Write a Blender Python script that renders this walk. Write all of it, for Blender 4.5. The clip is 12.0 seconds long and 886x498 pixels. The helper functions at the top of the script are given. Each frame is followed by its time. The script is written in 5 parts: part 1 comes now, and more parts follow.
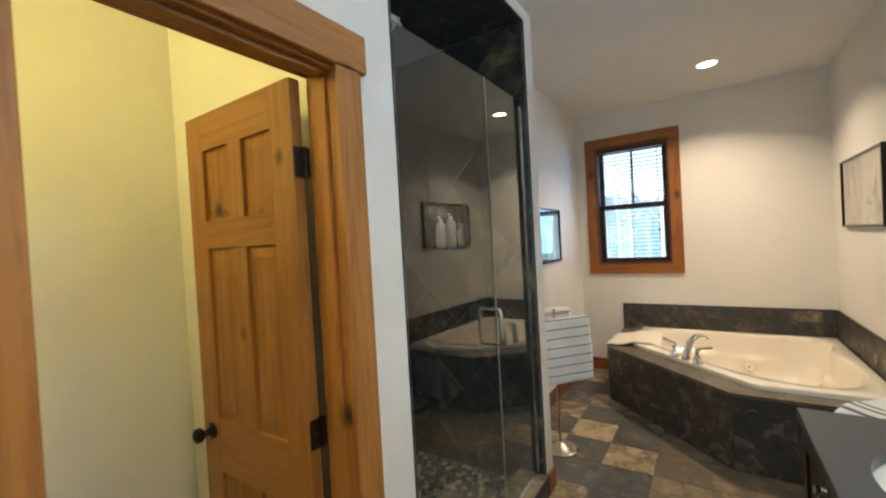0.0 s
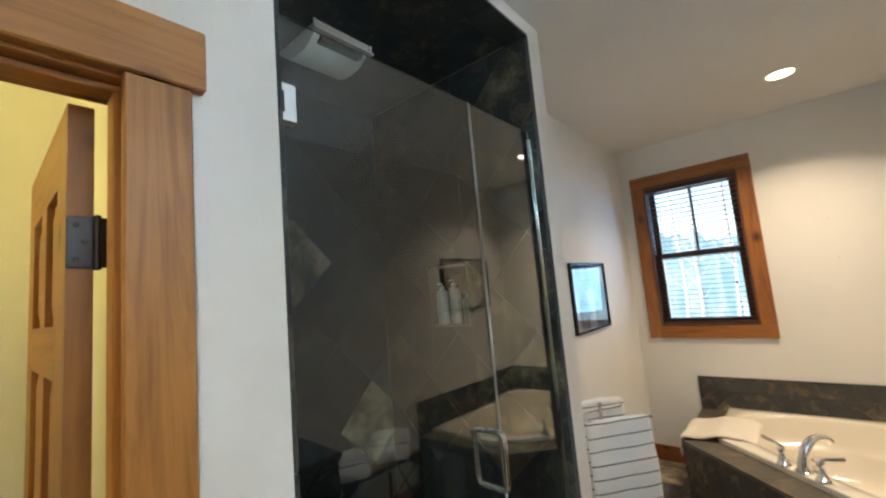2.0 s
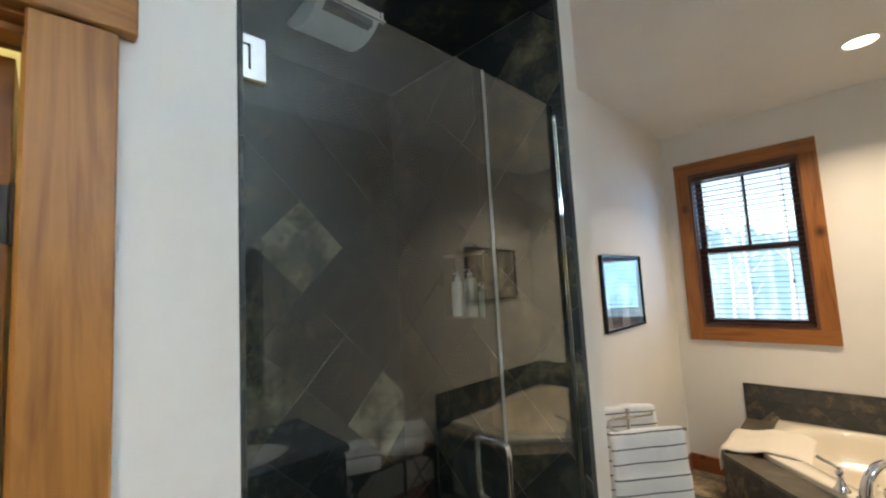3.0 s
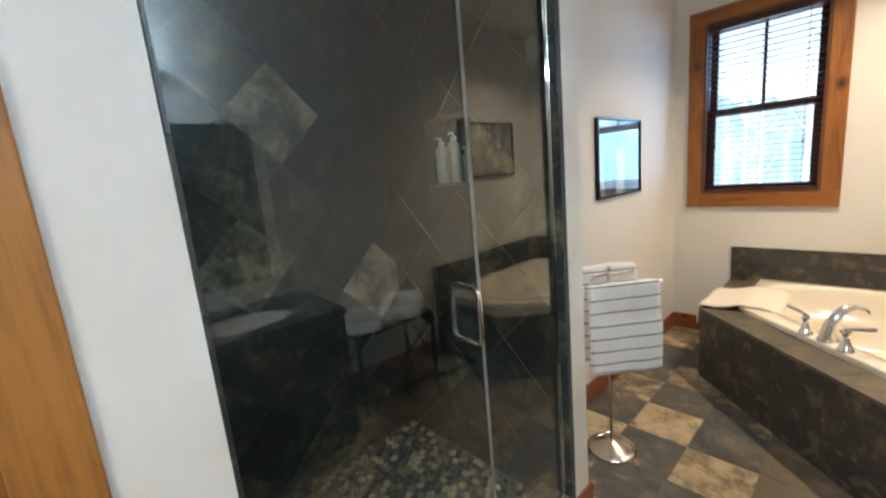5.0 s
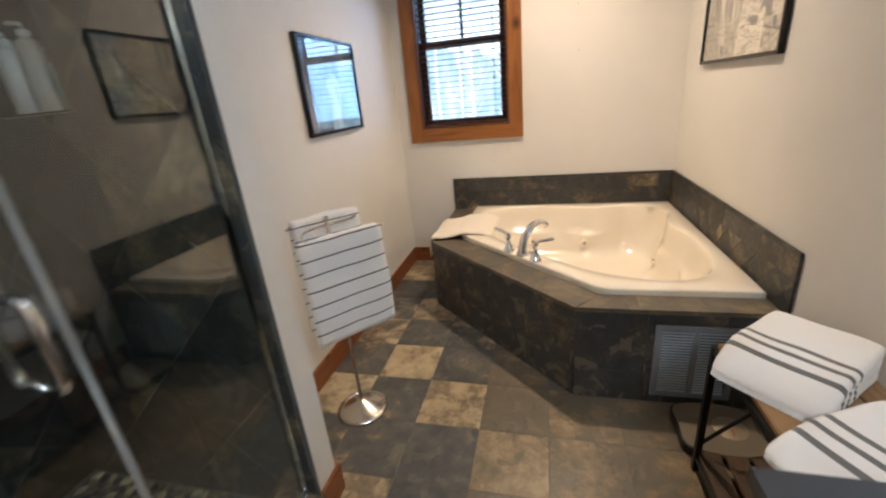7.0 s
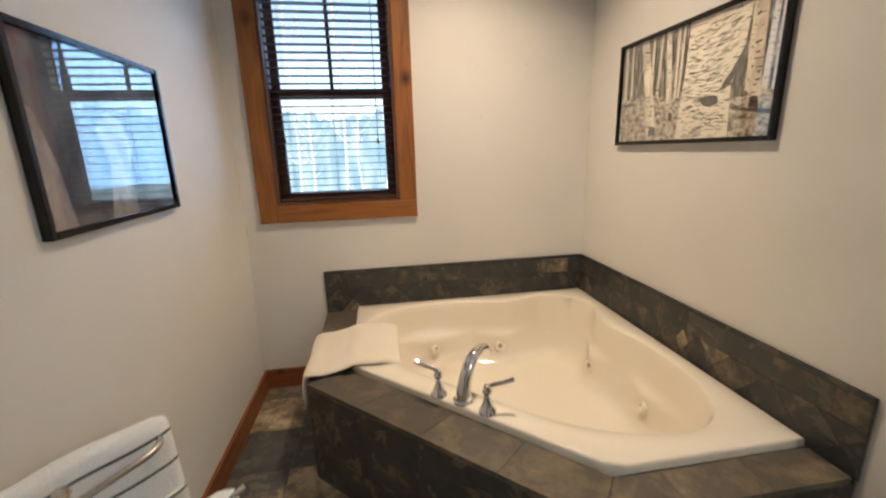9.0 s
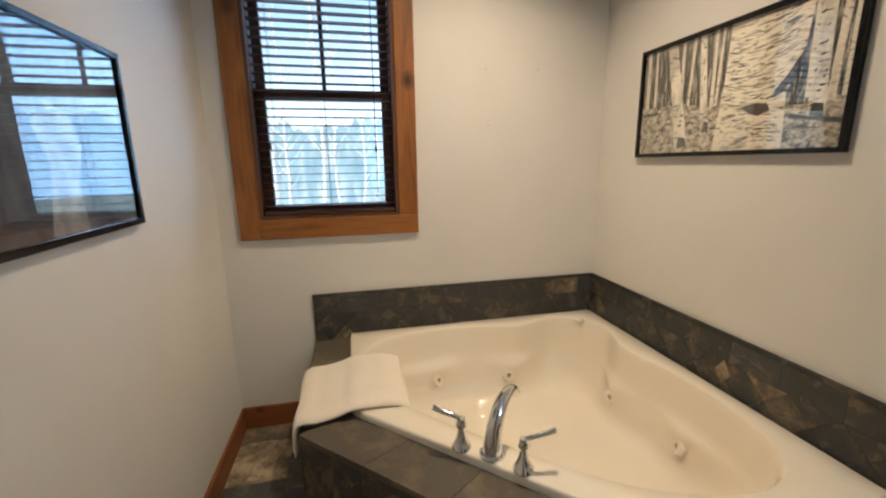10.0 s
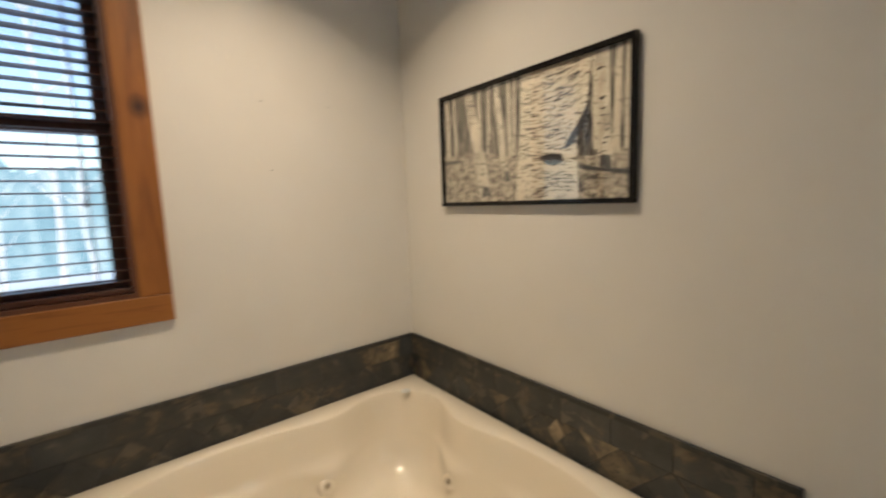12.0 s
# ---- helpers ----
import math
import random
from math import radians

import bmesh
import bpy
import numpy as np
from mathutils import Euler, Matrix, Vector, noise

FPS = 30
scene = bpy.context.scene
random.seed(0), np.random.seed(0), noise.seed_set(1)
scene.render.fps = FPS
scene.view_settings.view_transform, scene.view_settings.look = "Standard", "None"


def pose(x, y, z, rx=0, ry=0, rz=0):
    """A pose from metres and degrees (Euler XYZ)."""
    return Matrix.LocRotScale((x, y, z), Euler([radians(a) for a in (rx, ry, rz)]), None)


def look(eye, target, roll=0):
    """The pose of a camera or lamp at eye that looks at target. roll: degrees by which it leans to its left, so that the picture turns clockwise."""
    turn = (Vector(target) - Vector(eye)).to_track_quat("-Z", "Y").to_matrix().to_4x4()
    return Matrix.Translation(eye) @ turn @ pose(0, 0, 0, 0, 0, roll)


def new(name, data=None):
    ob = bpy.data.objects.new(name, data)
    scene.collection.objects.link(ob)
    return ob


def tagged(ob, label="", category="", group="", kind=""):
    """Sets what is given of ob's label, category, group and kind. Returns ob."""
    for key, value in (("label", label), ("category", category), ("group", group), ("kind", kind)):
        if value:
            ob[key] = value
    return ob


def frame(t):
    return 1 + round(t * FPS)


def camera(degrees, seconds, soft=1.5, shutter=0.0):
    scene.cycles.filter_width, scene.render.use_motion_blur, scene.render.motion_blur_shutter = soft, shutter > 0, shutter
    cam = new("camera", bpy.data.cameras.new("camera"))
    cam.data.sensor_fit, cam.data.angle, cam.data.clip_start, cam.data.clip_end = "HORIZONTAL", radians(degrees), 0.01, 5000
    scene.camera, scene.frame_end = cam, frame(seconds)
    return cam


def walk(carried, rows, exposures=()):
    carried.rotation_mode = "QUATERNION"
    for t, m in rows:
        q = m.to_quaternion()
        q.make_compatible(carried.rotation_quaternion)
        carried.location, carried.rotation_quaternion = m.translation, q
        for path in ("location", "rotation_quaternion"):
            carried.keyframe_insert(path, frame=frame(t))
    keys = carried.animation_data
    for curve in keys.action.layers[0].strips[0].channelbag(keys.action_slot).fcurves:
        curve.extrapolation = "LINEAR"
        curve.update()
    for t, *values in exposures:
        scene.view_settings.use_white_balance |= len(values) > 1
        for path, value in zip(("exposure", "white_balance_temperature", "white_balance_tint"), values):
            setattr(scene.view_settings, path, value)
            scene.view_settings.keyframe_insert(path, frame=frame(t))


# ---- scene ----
cam = camera(95.1, 12.0, soft=2.1, shutter=0.5)
PATH = [
    (0, (0.727, 0.251, 1.548), (-0.382, 1.916, 1.517), -3.2),
    (0.5, (0.643, 0.368, 1.575), (-0.441, 2.048, 1.579), -3.9),
    (1, (0.648, 0.565, 1.573), (-0.525, 2.183, 1.659), -4.7),
    (1.5, (0.686, 0.781, 1.626), (-0.564, 2.334, 1.773), -4.9),
    (2, (0.629, 0.902, 1.669), (-0.658, 2.417, 1.89), -5.0),
    (2.5, (0.597, 0.999, 1.672), (-0.768, 2.441, 1.911), -4.3),
    (4.5, (0.631, 1.182, 1.603), (-0.851, 2.511, 1.412), -4.4),
    (5, (0.646, 1.174, 1.551), (-0.801, 2.507, 1.192), -5.2),
    (5.5, (0.627, 1.211, 1.516), (-0.68, 2.637, 1.007), -6.1),
    (6, (0.661, 1.325, 1.519), (-0.388, 2.914, 0.906), -6.5),
    (6.5, (0.704, 1.466, 1.488), (-0.07, 3.183, 0.815), -6.1),
    (7, (0.647, 1.63, 1.452), (0.162, 3.438, 0.749), -5.3),
    (7.5, (0.482, 1.872, 1.454), (0.272, 3.744, 0.783), -4.2),
    (7.7, (0.441, 1.961, 1.472), (0.331, 3.847, 0.814), -4.0),
    (9.3, (0.187, 2.629, 1.492), (0.533, 4.548, 1.046), -1.2),
    (9.5, (0.15, 2.682, 1.491), (0.521, 4.598, 1.051), -1.0),
    (10, (0.117, 2.807, 1.48), (0.543, 4.716, 1.065), -0.8),
    (10.5, (0.113, 2.919, 1.493), (0.602, 4.82, 1.109), -1.1),
    (11, (0.178, 3.037, 1.511), (0.845, 4.895, 1.194), -0.9),
    (11.5, (0.25, 3.109, 1.512), (1.11, 4.892, 1.23), -1.6),
    (12, (0.335, 3.167, 1.523), (1.576, 4.718, 1.287), -2.1),
]
EXPOSURES = [(0.0, 2.06, 6500, 10), (1.5, 2.06, 6480, 10), (2.5, 2.08, 6450, 10), (4.5, 2.38, 6320, 11), (5.5, 2.38, 6280, 12), (6.2, 2.27, 6330, 14), (7.5, 2.10, 6350, 17), (9.5, 1.73, 6430, 13), (12.0, 1.54, 6420, 11)]
walk(cam, [(t, look(eye, target, roll)) for t, eye, target, roll in PATH], EXPOSURES)

# ---- light ----
world = bpy.data.worlds.new("sky")
scene.world = world
world.use_nodes = True
wn = world.node_tree.nodes
sky = wn.new("ShaderNodeTexSky")
sky.sky_type, sky.sun_disc = "NISHITA", False
sky.air_density, sky.dust_density, sky.ozone_density = 1.0, 1.6, 1.5
sky.sun_elevation, sky.sun_rotation = radians(28), radians(200)
wn["Background"].inputs["Strength"].default_value = 0.105
world.node_tree.links.new(sky.outputs["Color"], wn["Background"].inputs["Color"])
sun = new("sun", bpy.data.lights.new("sun", "SUN"))
sun.data.energy, sun.data.angle, sun.data.color = 0.9, radians(10), (1.0, 0.97, 0.93)
sun.matrix_world = look((0, -20, 12), (0, 0, 1.4))

# added lamp outside, standing in for the open eastern sky; falls slantwise through the window
sky_fill = new("window_skylight", bpy.data.lights.new("window_skylight", "AREA"))
sky_fill.data.shape, sky_fill.data.size, sky_fill.data.size_y = "RECTANGLE", 0.60, 1.15
sky_fill.data.energy, sky_fill.data.color, sky_fill.data.spread = 1.35, (0.24, 0.55, 1.0), radians(104)
sky_fill.matrix_world = look((0.16, 5.42, 1.90), (-0.64, 4.82, 1.82))

CEIL = 2.90


def can_light(x, y, watts, color, spread=125):
    lamp = new("downlight_lamp", bpy.data.lights.new("downlight_lamp", "AREA"))
    lamp.data.shape, lamp.data.size, lamp.data.energy, lamp.data.color = "DISK", 0.12, watts, color
    lamp.data.spread = radians(spread)
    lamp.matrix_world = look((x, y, CEIL - 0.012), (x, y + 0.001, 0))
    return lamp


can_light(0.74, 4.30, 5.4, (1.0, 0.79, 0.54))
can_light(1.25, 0.30, 4.6, (1.0, 0.88, 0.74))
closet_lamp = new("closet_lamp", bpy.data.lights.new("closet_lamp", "POINT"))
closet_lamp.data.energy, closet_lamp.data.color, closet_lamp.data.shadow_soft_size = 8.2, (1.0, 0.82, 0.27), 0.09
closet_lamp.location = (-0.75, -0.36, 2.20)

# ---- materials ----


def mat(name, rough=0.5, metal=0.0, color=(0.8, 0.8, 0.8)):
    m = bpy.data.materials.new(name)
    m.use_nodes = True
    b = m.node_tree.nodes["Principled BSDF"]
    b.inputs["Roughness"].default_value, b.inputs["Metallic"].default_value = rough, metal
    b.inputs["Base Color"].default_value = (*color, 1)
    return m


def nd(m, kind, **inputs):
    n = m.node_tree.nodes.new(kind)
    for k, v in inputs.items():
        n.inputs[k].default_value = v
    return n


def ln(m, a, ao, b, bi):
    m.node_tree.links.new(a.outputs[ao], b.inputs[bi])


def bsdf(m):
    return m.node_tree.nodes["Principled BSDF"]


def coords(m, scale=(1, 1, 1), rot=(0, 0, 0)):
    tc = nd(m, "ShaderNodeTexCoord")
    mp = nd(m, "ShaderNodeMapping", Scale=scale, Rotation=rot)
    ln(m, tc, "Object", mp, "Vector")
    return mp


def noise_tex(m, vec, scale, detail=4.0, rough=0.55, distort=0.0):
    n = nd(m, "ShaderNodeTexNoise", Scale=scale, Detail=detail, Roughness=rough, Distortion=distort)
    ln(m, vec, "Vector", n, "Vector")
    return n


def ramp(m, src, out, stops):
    r = nd(m, "ShaderNodeValToRGB")
    e = r.color_ramp.elements
    while len(e) < len(stops):
        e.new(0.5)
    for el, (p, c) in zip(e, stops):
        el.position, el.color = p, (*c, 1)
    ln(m, src, out, r, "Fac")
    return r


def bump(m, src, out, strength=0.2, dist=0.01):
    b = nd(m, "ShaderNodeBump", Strength=strength, Distance=dist)
    ln(m, src, out, b, "Height")
    ln(m, b, "Normal", bsdf(m), "Normal")
    return b


def math_node(m, op, a, ao, v=0.5, b=None, bo=None):
    n = nd(m, "ShaderNodeMath")
    n.operation = op
    ln(m, a, ao, n, 0)
    if b:
        ln(m, b, bo, n, 1)
    else:
        n.inputs[1].default_value = v
    return n


def paint(name, color, rough=0.75):
    m = mat(name, rough, 0, color)
    v = coords(m)
    big = noise_tex(m, v, 1.3, 3)
    r = ramp(m, big, "Fac", [(0.3, tuple(c * 0.95 for c in color)), (0.7, tuple(min(1, c * 1.03) for c in color))])
    ln(m, r, "Color", bsdf(m), "Base Color")
    fine = noise_tex(m, v, 170, 3)
    bump(m, fine, "Fac", 0.05, 0.003)
    return m


def slate(name, shift, gloss=0.42, lift=1.0, vary=0.30, tint=(1, 1, 1), soft=0.0, flake=1.0):
    """Cleft slate: charcoal ground with rust and tan clouds, a different mix on every piece."""
    m = mat(name, gloss)
    info = nd(m, "ShaderNodeObjectInfo")
    isl = nd(m, "ShaderNodeNewGeometry")
    mixr = math_node(m, "ADD", info, "Random", 0, isl, "Random Per Island")
    fr = math_node(m, "FRACT", mixr, "Value", 0)
    tc = nd(m, "ShaderNodeTexCoord")
    off = nd(m, "ShaderNodeVectorMath")
    off.operation = "MULTIPLY_ADD"
    off.inputs[1].default_value = (1, 1, 1)
    cmb = nd(m, "ShaderNodeCombineXYZ")
    big = math_node(m, "MULTIPLY", fr, "Value", 37.0)
    for k in range(3):
        ln(m, big, "Value", cmb, k)
    ln(m, tc, "Object", off, 0)
    ln(m, cmb, "Vector", off, 2)
    n1 = nd(m, "ShaderNodeTexNoise", Scale=6.5, Detail=9.0, Roughness=0.68, Distortion=0.2)
    n2 = nd(m, "ShaderNodeTexNoise", Scale=24.0, Detail=6.0, Roughness=0.7)
    for n in (n1, n2):
        m.node_tree.links.new(off.outputs["Vector"], n.inputs["Vector"])
    half = math_node(m, "SUBTRACT", fr, "Value", 0.5)
    per = math_node(m, "MULTIPLY", half, "Value", vary)
    a = math_node(m, "ADD", n1, "Fac", 0, per, "Value")
    s2 = math_node(m, "SUBTRACT", n2, "Fac", 0.5)
    s2 = math_node(m, "MULTIPLY", s2, "Value", 0.30)
    a2 = math_node(m, "ADD", a, "Value", 0, s2, "Value")
    a3 = math_node(m, "ADD", a2, "Value", shift)
    stops = [(0.28, (0.024, 0.027, 0.029)), (0.48, (0.043, 0.045, 0.045)), (0.555, (0.062, 0.056, 0.047)), (0.595, (0.115, 0.090, 0.060)),
             (0.66, (0.155, 0.122, 0.078)), (0.72, (0.25, 0.20, 0.128)), (0.95, (0.36, 0.30, 0.20))]
    pale = (0.118, 0.096, 0.066)
    stops = [(p, tuple(c + (d - c) * soft for c, d in zip(col, pale))) for p, col in stops]
    r = ramp(m, a3, "Value", [(p, tuple(min(0.6, c * lift * k) for c, k in zip(col, tint))) for p, col in stops])
    # flaked layers: hard-edged patches, some a tone lighter and greyer, some darker
    col = r.outputs["Color"]
    for sc, lo, k, tone in ((7.0, 0.575, 0.55, (0.135, 0.115, 0.085)), (11.0, 0.60, 0.60, (0.030, 0.031, 0.031))):
        nf = nd(m, "ShaderNodeTexNoise", Scale=sc, Detail=5.0, Roughness=0.62, Distortion=0.9)
        sh = nd(m, "ShaderNodeVectorMath")
        sh.operation = "ADD"
        sh.inputs[1].default_value = (sc, 3.1, 7.7)
        m.node_tree.links.new(off.outputs["Vector"], sh.inputs[0])
        m.node_tree.links.new(sh.outputs["Vector"], nf.inputs["Vector"])
        mk = ramp(m, nf, "Fac", [(lo, (0, 0, 0)), (lo + 0.025, (k * flake,) * 3)])
        mx = nd(m, "ShaderNodeMix")
        mx.data_type = "RGBA"
        m.node_tree.links.new(mk.outputs["Color"], mx.inputs[0])
        m.node_tree.links.new(col, mx.inputs[6])
        mx.inputs[7].default_value = (*(c * lift * t for c, t in zip(tone, tint)), 1)
        col = mx.outputs[2]
    m.node_tree.links.new(col, bsdf(m).inputs["Base Color"])
    rr = math_node(m, "MULTIPLY", n2, "Fac", 0.35)
    rr2 = math_node(m, "ADD", rr, "Value", gloss - 0.17)
    ln(m, rr2, "Value", bsdf(m), "Roughness")
    bump(m, n2, "Fac", 0.16, 0.006)
    return m


def wood(name, axis, light, dark, rough=0.48, knot=1.0):
    """Stained timber with its grain along an axis, knots and pores."""
    m = mat(name, rough)
    sc = [9.0, 9.0, 9.0]
    sc[axis] = 0.75
    v = coords(m, tuple(sc))
    grain = noise_tex(m, v, 2.2, 6, 0.6, 1.6)
    sc2 = [60.0, 60.0, 60.0]
    sc2[axis] = 1.6
    fine = noise_tex(m, coords(m, tuple(sc2)), 2.0, 4, 0.6)
    add = math_node(m, "MULTIPLY", fine, "Fac", 0.30)
    tot = math_node(m, "ADD", grain, "Fac", 0, add, "Value")
    info = nd(m, "ShaderNodeObjectInfo")
    rs = [1.0, 1.0, 1.0]
    rs[axis] = 0.055
    arch = coords(m, tuple(rs))
    move = nd(m, "ShaderNodeVectorMath")
    move.operation = "MULTIPLY_ADD"
    move.inputs[0].default_value = (0.23, 0.31, 0.27)
    ln(m, info, "Random", move, 1)
    ln(m, arch, "Vector", move, 2)
    rings = nd(m, "ShaderNodeTexWave", Scale=9.0, Distortion=4.0, Detail=2.0)
    rings.inputs["Detail Scale"].default_value = 0.35
    rings.wave_type, rings.rings_direction = "RINGS", "XYZ"[axis]
    ln(m, move, "Vector", rings, "Vector")
    rc = math_node(m, "SUBTRACT", rings, "Fac", 0.5)
    rc = math_node(m, "MULTIPLY", rc, "Value", 0.085)
    tot = math_node(m, "ADD", tot, "Value", 0, rc, "Value")
    mid = tuple((a + b) / 2 for a, b in zip(light, dark))
    r = ramp(m, tot, "Value", [(0.42, dark), (0.58, mid), (0.72, light), (0.95, tuple(c * 0.85 for c in light))])
    ks = [2.6, 2.6, 2.6]
    ks[axis] = 2.0
    vor = nd(m, "ShaderNodeTexVoronoi", Scale=2.0)
    ln(m, coords(m, tuple(ks)), "Vector", vor, "Vector")
    kn = ramp(m, vor, "Distance", [(0.045 * knot, (0.10, 0.08, 0.07)), (0.075 * knot, (0.42, 0.36, 0.31)), (0.15 * knot, (1, 1, 1))])
    mx = nd(m, "ShaderNodeMix")
    mx.data_type, mx.blend_type = "RGBA", "MULTIPLY"
    mx.inputs[0].default_value = 1.0
    m.node_tree.links.new(r.outputs["Color"], mx.inputs[6])
    m.node_tree.links.new(kn.outputs["Color"], mx.inputs[7])
    m.node_tree.links.new(mx.outputs[2], bsdf(m).inputs["Base Color"])
    bump(m, tot, "Value", 0.10, 0.004)
    return m


def terry(name, axis="", period=0.065, width=0.006, start=0.0, count=0, base=(0.87, 0.865, 0.84), line=(0.07, 0.075, 0.08)):
    """White terry cloth, with woven lines across an axis where the towel has them."""
    m = mat(name, 0.95, 0, base)
    v = coords(m)
    if axis:
        sep = nd(m, "ShaderNodeSeparateXYZ")
        ln(m, v, "Vector", sep, "Vector")
        s = math_node(m, "SUBTRACT", sep, axis, start)
        q = math_node(m, "DIVIDE", s, "Value", period)
        f = math_node(m, "FRACT", q, "Value", 0)
        inside = math_node(m, "LESS_THAN", f, "Value", width / period)
        if count:
            lo = math_node(m, "GREATER_THAN", q, "Value", 0.0)
            hi = math_node(m, "LESS_THAN", q, "Value", float(count))
            inside = math_node(m, "MULTIPLY", inside, "Value", 0, lo, "Value")
            inside = math_node(m, "MULTIPLY", inside, "Value", 0, hi, "Value")
        r = ramp(m, inside, "Value", [(0.4, base), (0.6, line)])
        ln(m, r, "Color", bsdf(m), "Base Color")
    n1 = noise_tex(m, v, 260, 2)
    n2 = noise_tex(m, v, 22, 3)
    h = math_node(m, "ADD", n1, "Fac", 0, n2, "Fac")
    bump(m, h, "Value", 0.5, 0.005)
    bsdf(m).inputs["Sheen Weight"].default_value = 0.3
    return m


def glass(name, color=(1, 1, 1), ior=1.5, rough=0.0):
    m = mat(name, rough, 0, color)
    bsdf(m).inputs["Transmission Weight"].default_value = 1.0
    bsdf(m).inputs["IOR"].default_value = ior
    return m


def metal(name, color, rough):
    m = mat(name, rough, 1.0, color)
    n = noise_tex(m, coords(m), 35, 4)
    r = math_node(m, "MULTIPLY", n, "Fac", 0.12)
    r2 = math_node(m, "ADD", r, "Value", max(0.0, rough - 0.05))
    ln(m, r2, "Value", bsdf(m), "Roughness")
    return m


WALL = paint("wall_paint", (0.74, 0.72, 0.68))
CEILING = paint("ceiling_paint", (0.72, 0.71, 0.69), 0.85)
SLATE_DARK = slate("slate_dark", -0.07, 0.48, 0.9)
SLATE = slate("slate_mixed", 0.03, 0.42, 1.25)
SLATE_TAN = slate("slate_tan", 0.20, 0.42, 1.15)
FLOOR_DARK = slate("floor_slate_dark", -0.05, 0.40, 2.2, 0.15, (1.07, 1.01, 0.93), flake=0.35)
FLOOR_MIXED = slate("floor_slate_mixed", 0.085, 0.40, 1.9, flake=0.8)
FLOOR_BROWN = slate("floor_slate_brown", 0.05, 0.38, 1.75, 0.20, (1.07, 1, 0.90), 0.5, 0.6)
FLOOR_TAN = slate("floor_slate_tan", 0.20, 0.40, 1.55, 0.15, (1.05, 1, 0.93), flake=0.7)
SLATE_SHOWER = slate("slate_shower", -0.06, 0.34, 1.0, 0.30, (0.90, 1.02, 1.04), flake=0.8)
SHOWER_CLOUDY = slate("slate_shower_cloudy", 0.17, 0.34, 1.3, 0.1, (0.92, 1.0, 1.02))
SLATE_APRON = slate("slate_apron", -0.01, 0.42, 1.15, 0.08, flake=1.6)
SLATE_DECK = slate("slate_deck", 0.05, 0.34, 1.2, 0.08, (1, 1, 1), 0.5, 0.5)
SLATE_SPLASH = slate("slate_splash", -0.01, 0.48, 0.95, 0.14)
PEBBLE = slate("river_pebble", 0.02, 0.42, 1.7, 0.60, (0.95, 1.0, 0.98))
GROUT = paint("grout", (0.15, 0.14, 0.12), 0.9)
SHOWER_GROUT = paint("shower_grout", (0.12, 0.122, 0.115), 0.9)
GROUT_DARK = paint("dark_grout", (0.06, 0.058, 0.054), 0.9)
TRIM_L, TRIM_D = (0.405, 0.175, 0.036), (0.235, 0.090, 0.017)
CASE_Z = wood("window_casing_upright", 2, (0.320, 0.120, 0.024), (0.165, 0.055, 0.011), knot=1.55)
CASE_X = wood("window_casing_along_x", 0, (0.320, 0.120, 0.024), (0.165, 0.055, 0.011), knot=1.55)
TRIM_Z = wood("alder_upright", 2, TRIM_L, TRIM_D, knot=1.35)
TRIM_Y = wood("alder_along_y", 1, TRIM_L, TRIM_D, knot=1.35)
BASE_Y = wood("baseboard_along_y", 1, (0.28, 0.092, 0.028), (0.16, 0.05, 0.017))
BASE_X = wood("baseboard_along_x", 0, (0.28, 0.092, 0.028), (0.16, 0.05, 0.017))
DOOR_Z = wood("fir_upright", 2, (0.31, 0.138, 0.026), (0.20, 0.078, 0.014))
DOOR_X = wood("fir_along_x", 0, (0.31, 0.138, 0.026), (0.20, 0.078, 0.014))
SASH = wood("dark_sash", 2, (0.125, 0.048, 0.026), (0.065, 0.025, 0.015), 0.45)
SLAT = wood("dark_slat", 0, (0.075, 0.031, 0.019), (0.036, 0.015, 0.010), 0.34)
SHELF_WOOD = wood("shelf_wood", 1, (0.10, 0.055, 0.03), (0.05, 0.028, 0.016))
BENCH_WOOD = wood("bench_wood", 1, (0.36, 0.21, 0.10), (0.20, 0.10, 0.045))
CABINET = wood("espresso_cabinet", 2, (0.030, 0.020, 0.016), (0.016, 0.011, 0.009), 0.35)
IRON = mat("black_iron", 0.45, 0.6, (0.018, 0.017, 0.016))
BRONZE = metal("dark_bronze", (0.05, 0.045, 0.042), 0.35)
CHROME = metal("chrome", (0.86, 0.87, 0.88), 0.06)
NICKEL = metal("brushed_nickel", (0.62, 0.58, 0.52), 0.22)
ACRYLIC = mat("tub_acrylic", 0.09, 0, (0.87, 0.795, 0.665))
bsdf(ACRYLIC).inputs["Coat Weight"].default_value = 0.55
PORCELAIN = mat("porcelain", 0.12, 0, (0.82, 0.81, 0.78))
COUNTER = paint("charcoal_counter", (0.058, 0.066, 0.076), 0.34)
SHOWER_GLASS = glass("shower_glass", (0.88, 0.97, 0.955), 1.70)
PANE = glass("window_glass", (0.98, 1.0, 1.0), 1.45)
PICTURE_GLASS = glass("picture_glass", (1, 1, 1), 1.6)
MIRROR = mat("mirror_silver", 0.02, 1.0, (0.88, 0.90, 0.90))
BLACK_FRAME = mat("black_frame", 0.20, 0, (0.008, 0.0075, 0.0075))
bsdf(BLACK_FRAME).inputs["Specular IOR Level"].default_value = 0.3
WHITE_PLASTIC = mat("white_plastic", 0.4, 0, (0.72, 0.72, 0.69))
DARK_SLOT = mat("dark_slot", 0.7, 0, (0.02, 0.02, 0.02))
TERRY_PLAIN = terry("terry_plain", base=(0.84, 0.76, 0.64))
TERRY_LINES = terry("terry_lines", "Z", 0.0605, 0.0055, 0.018)
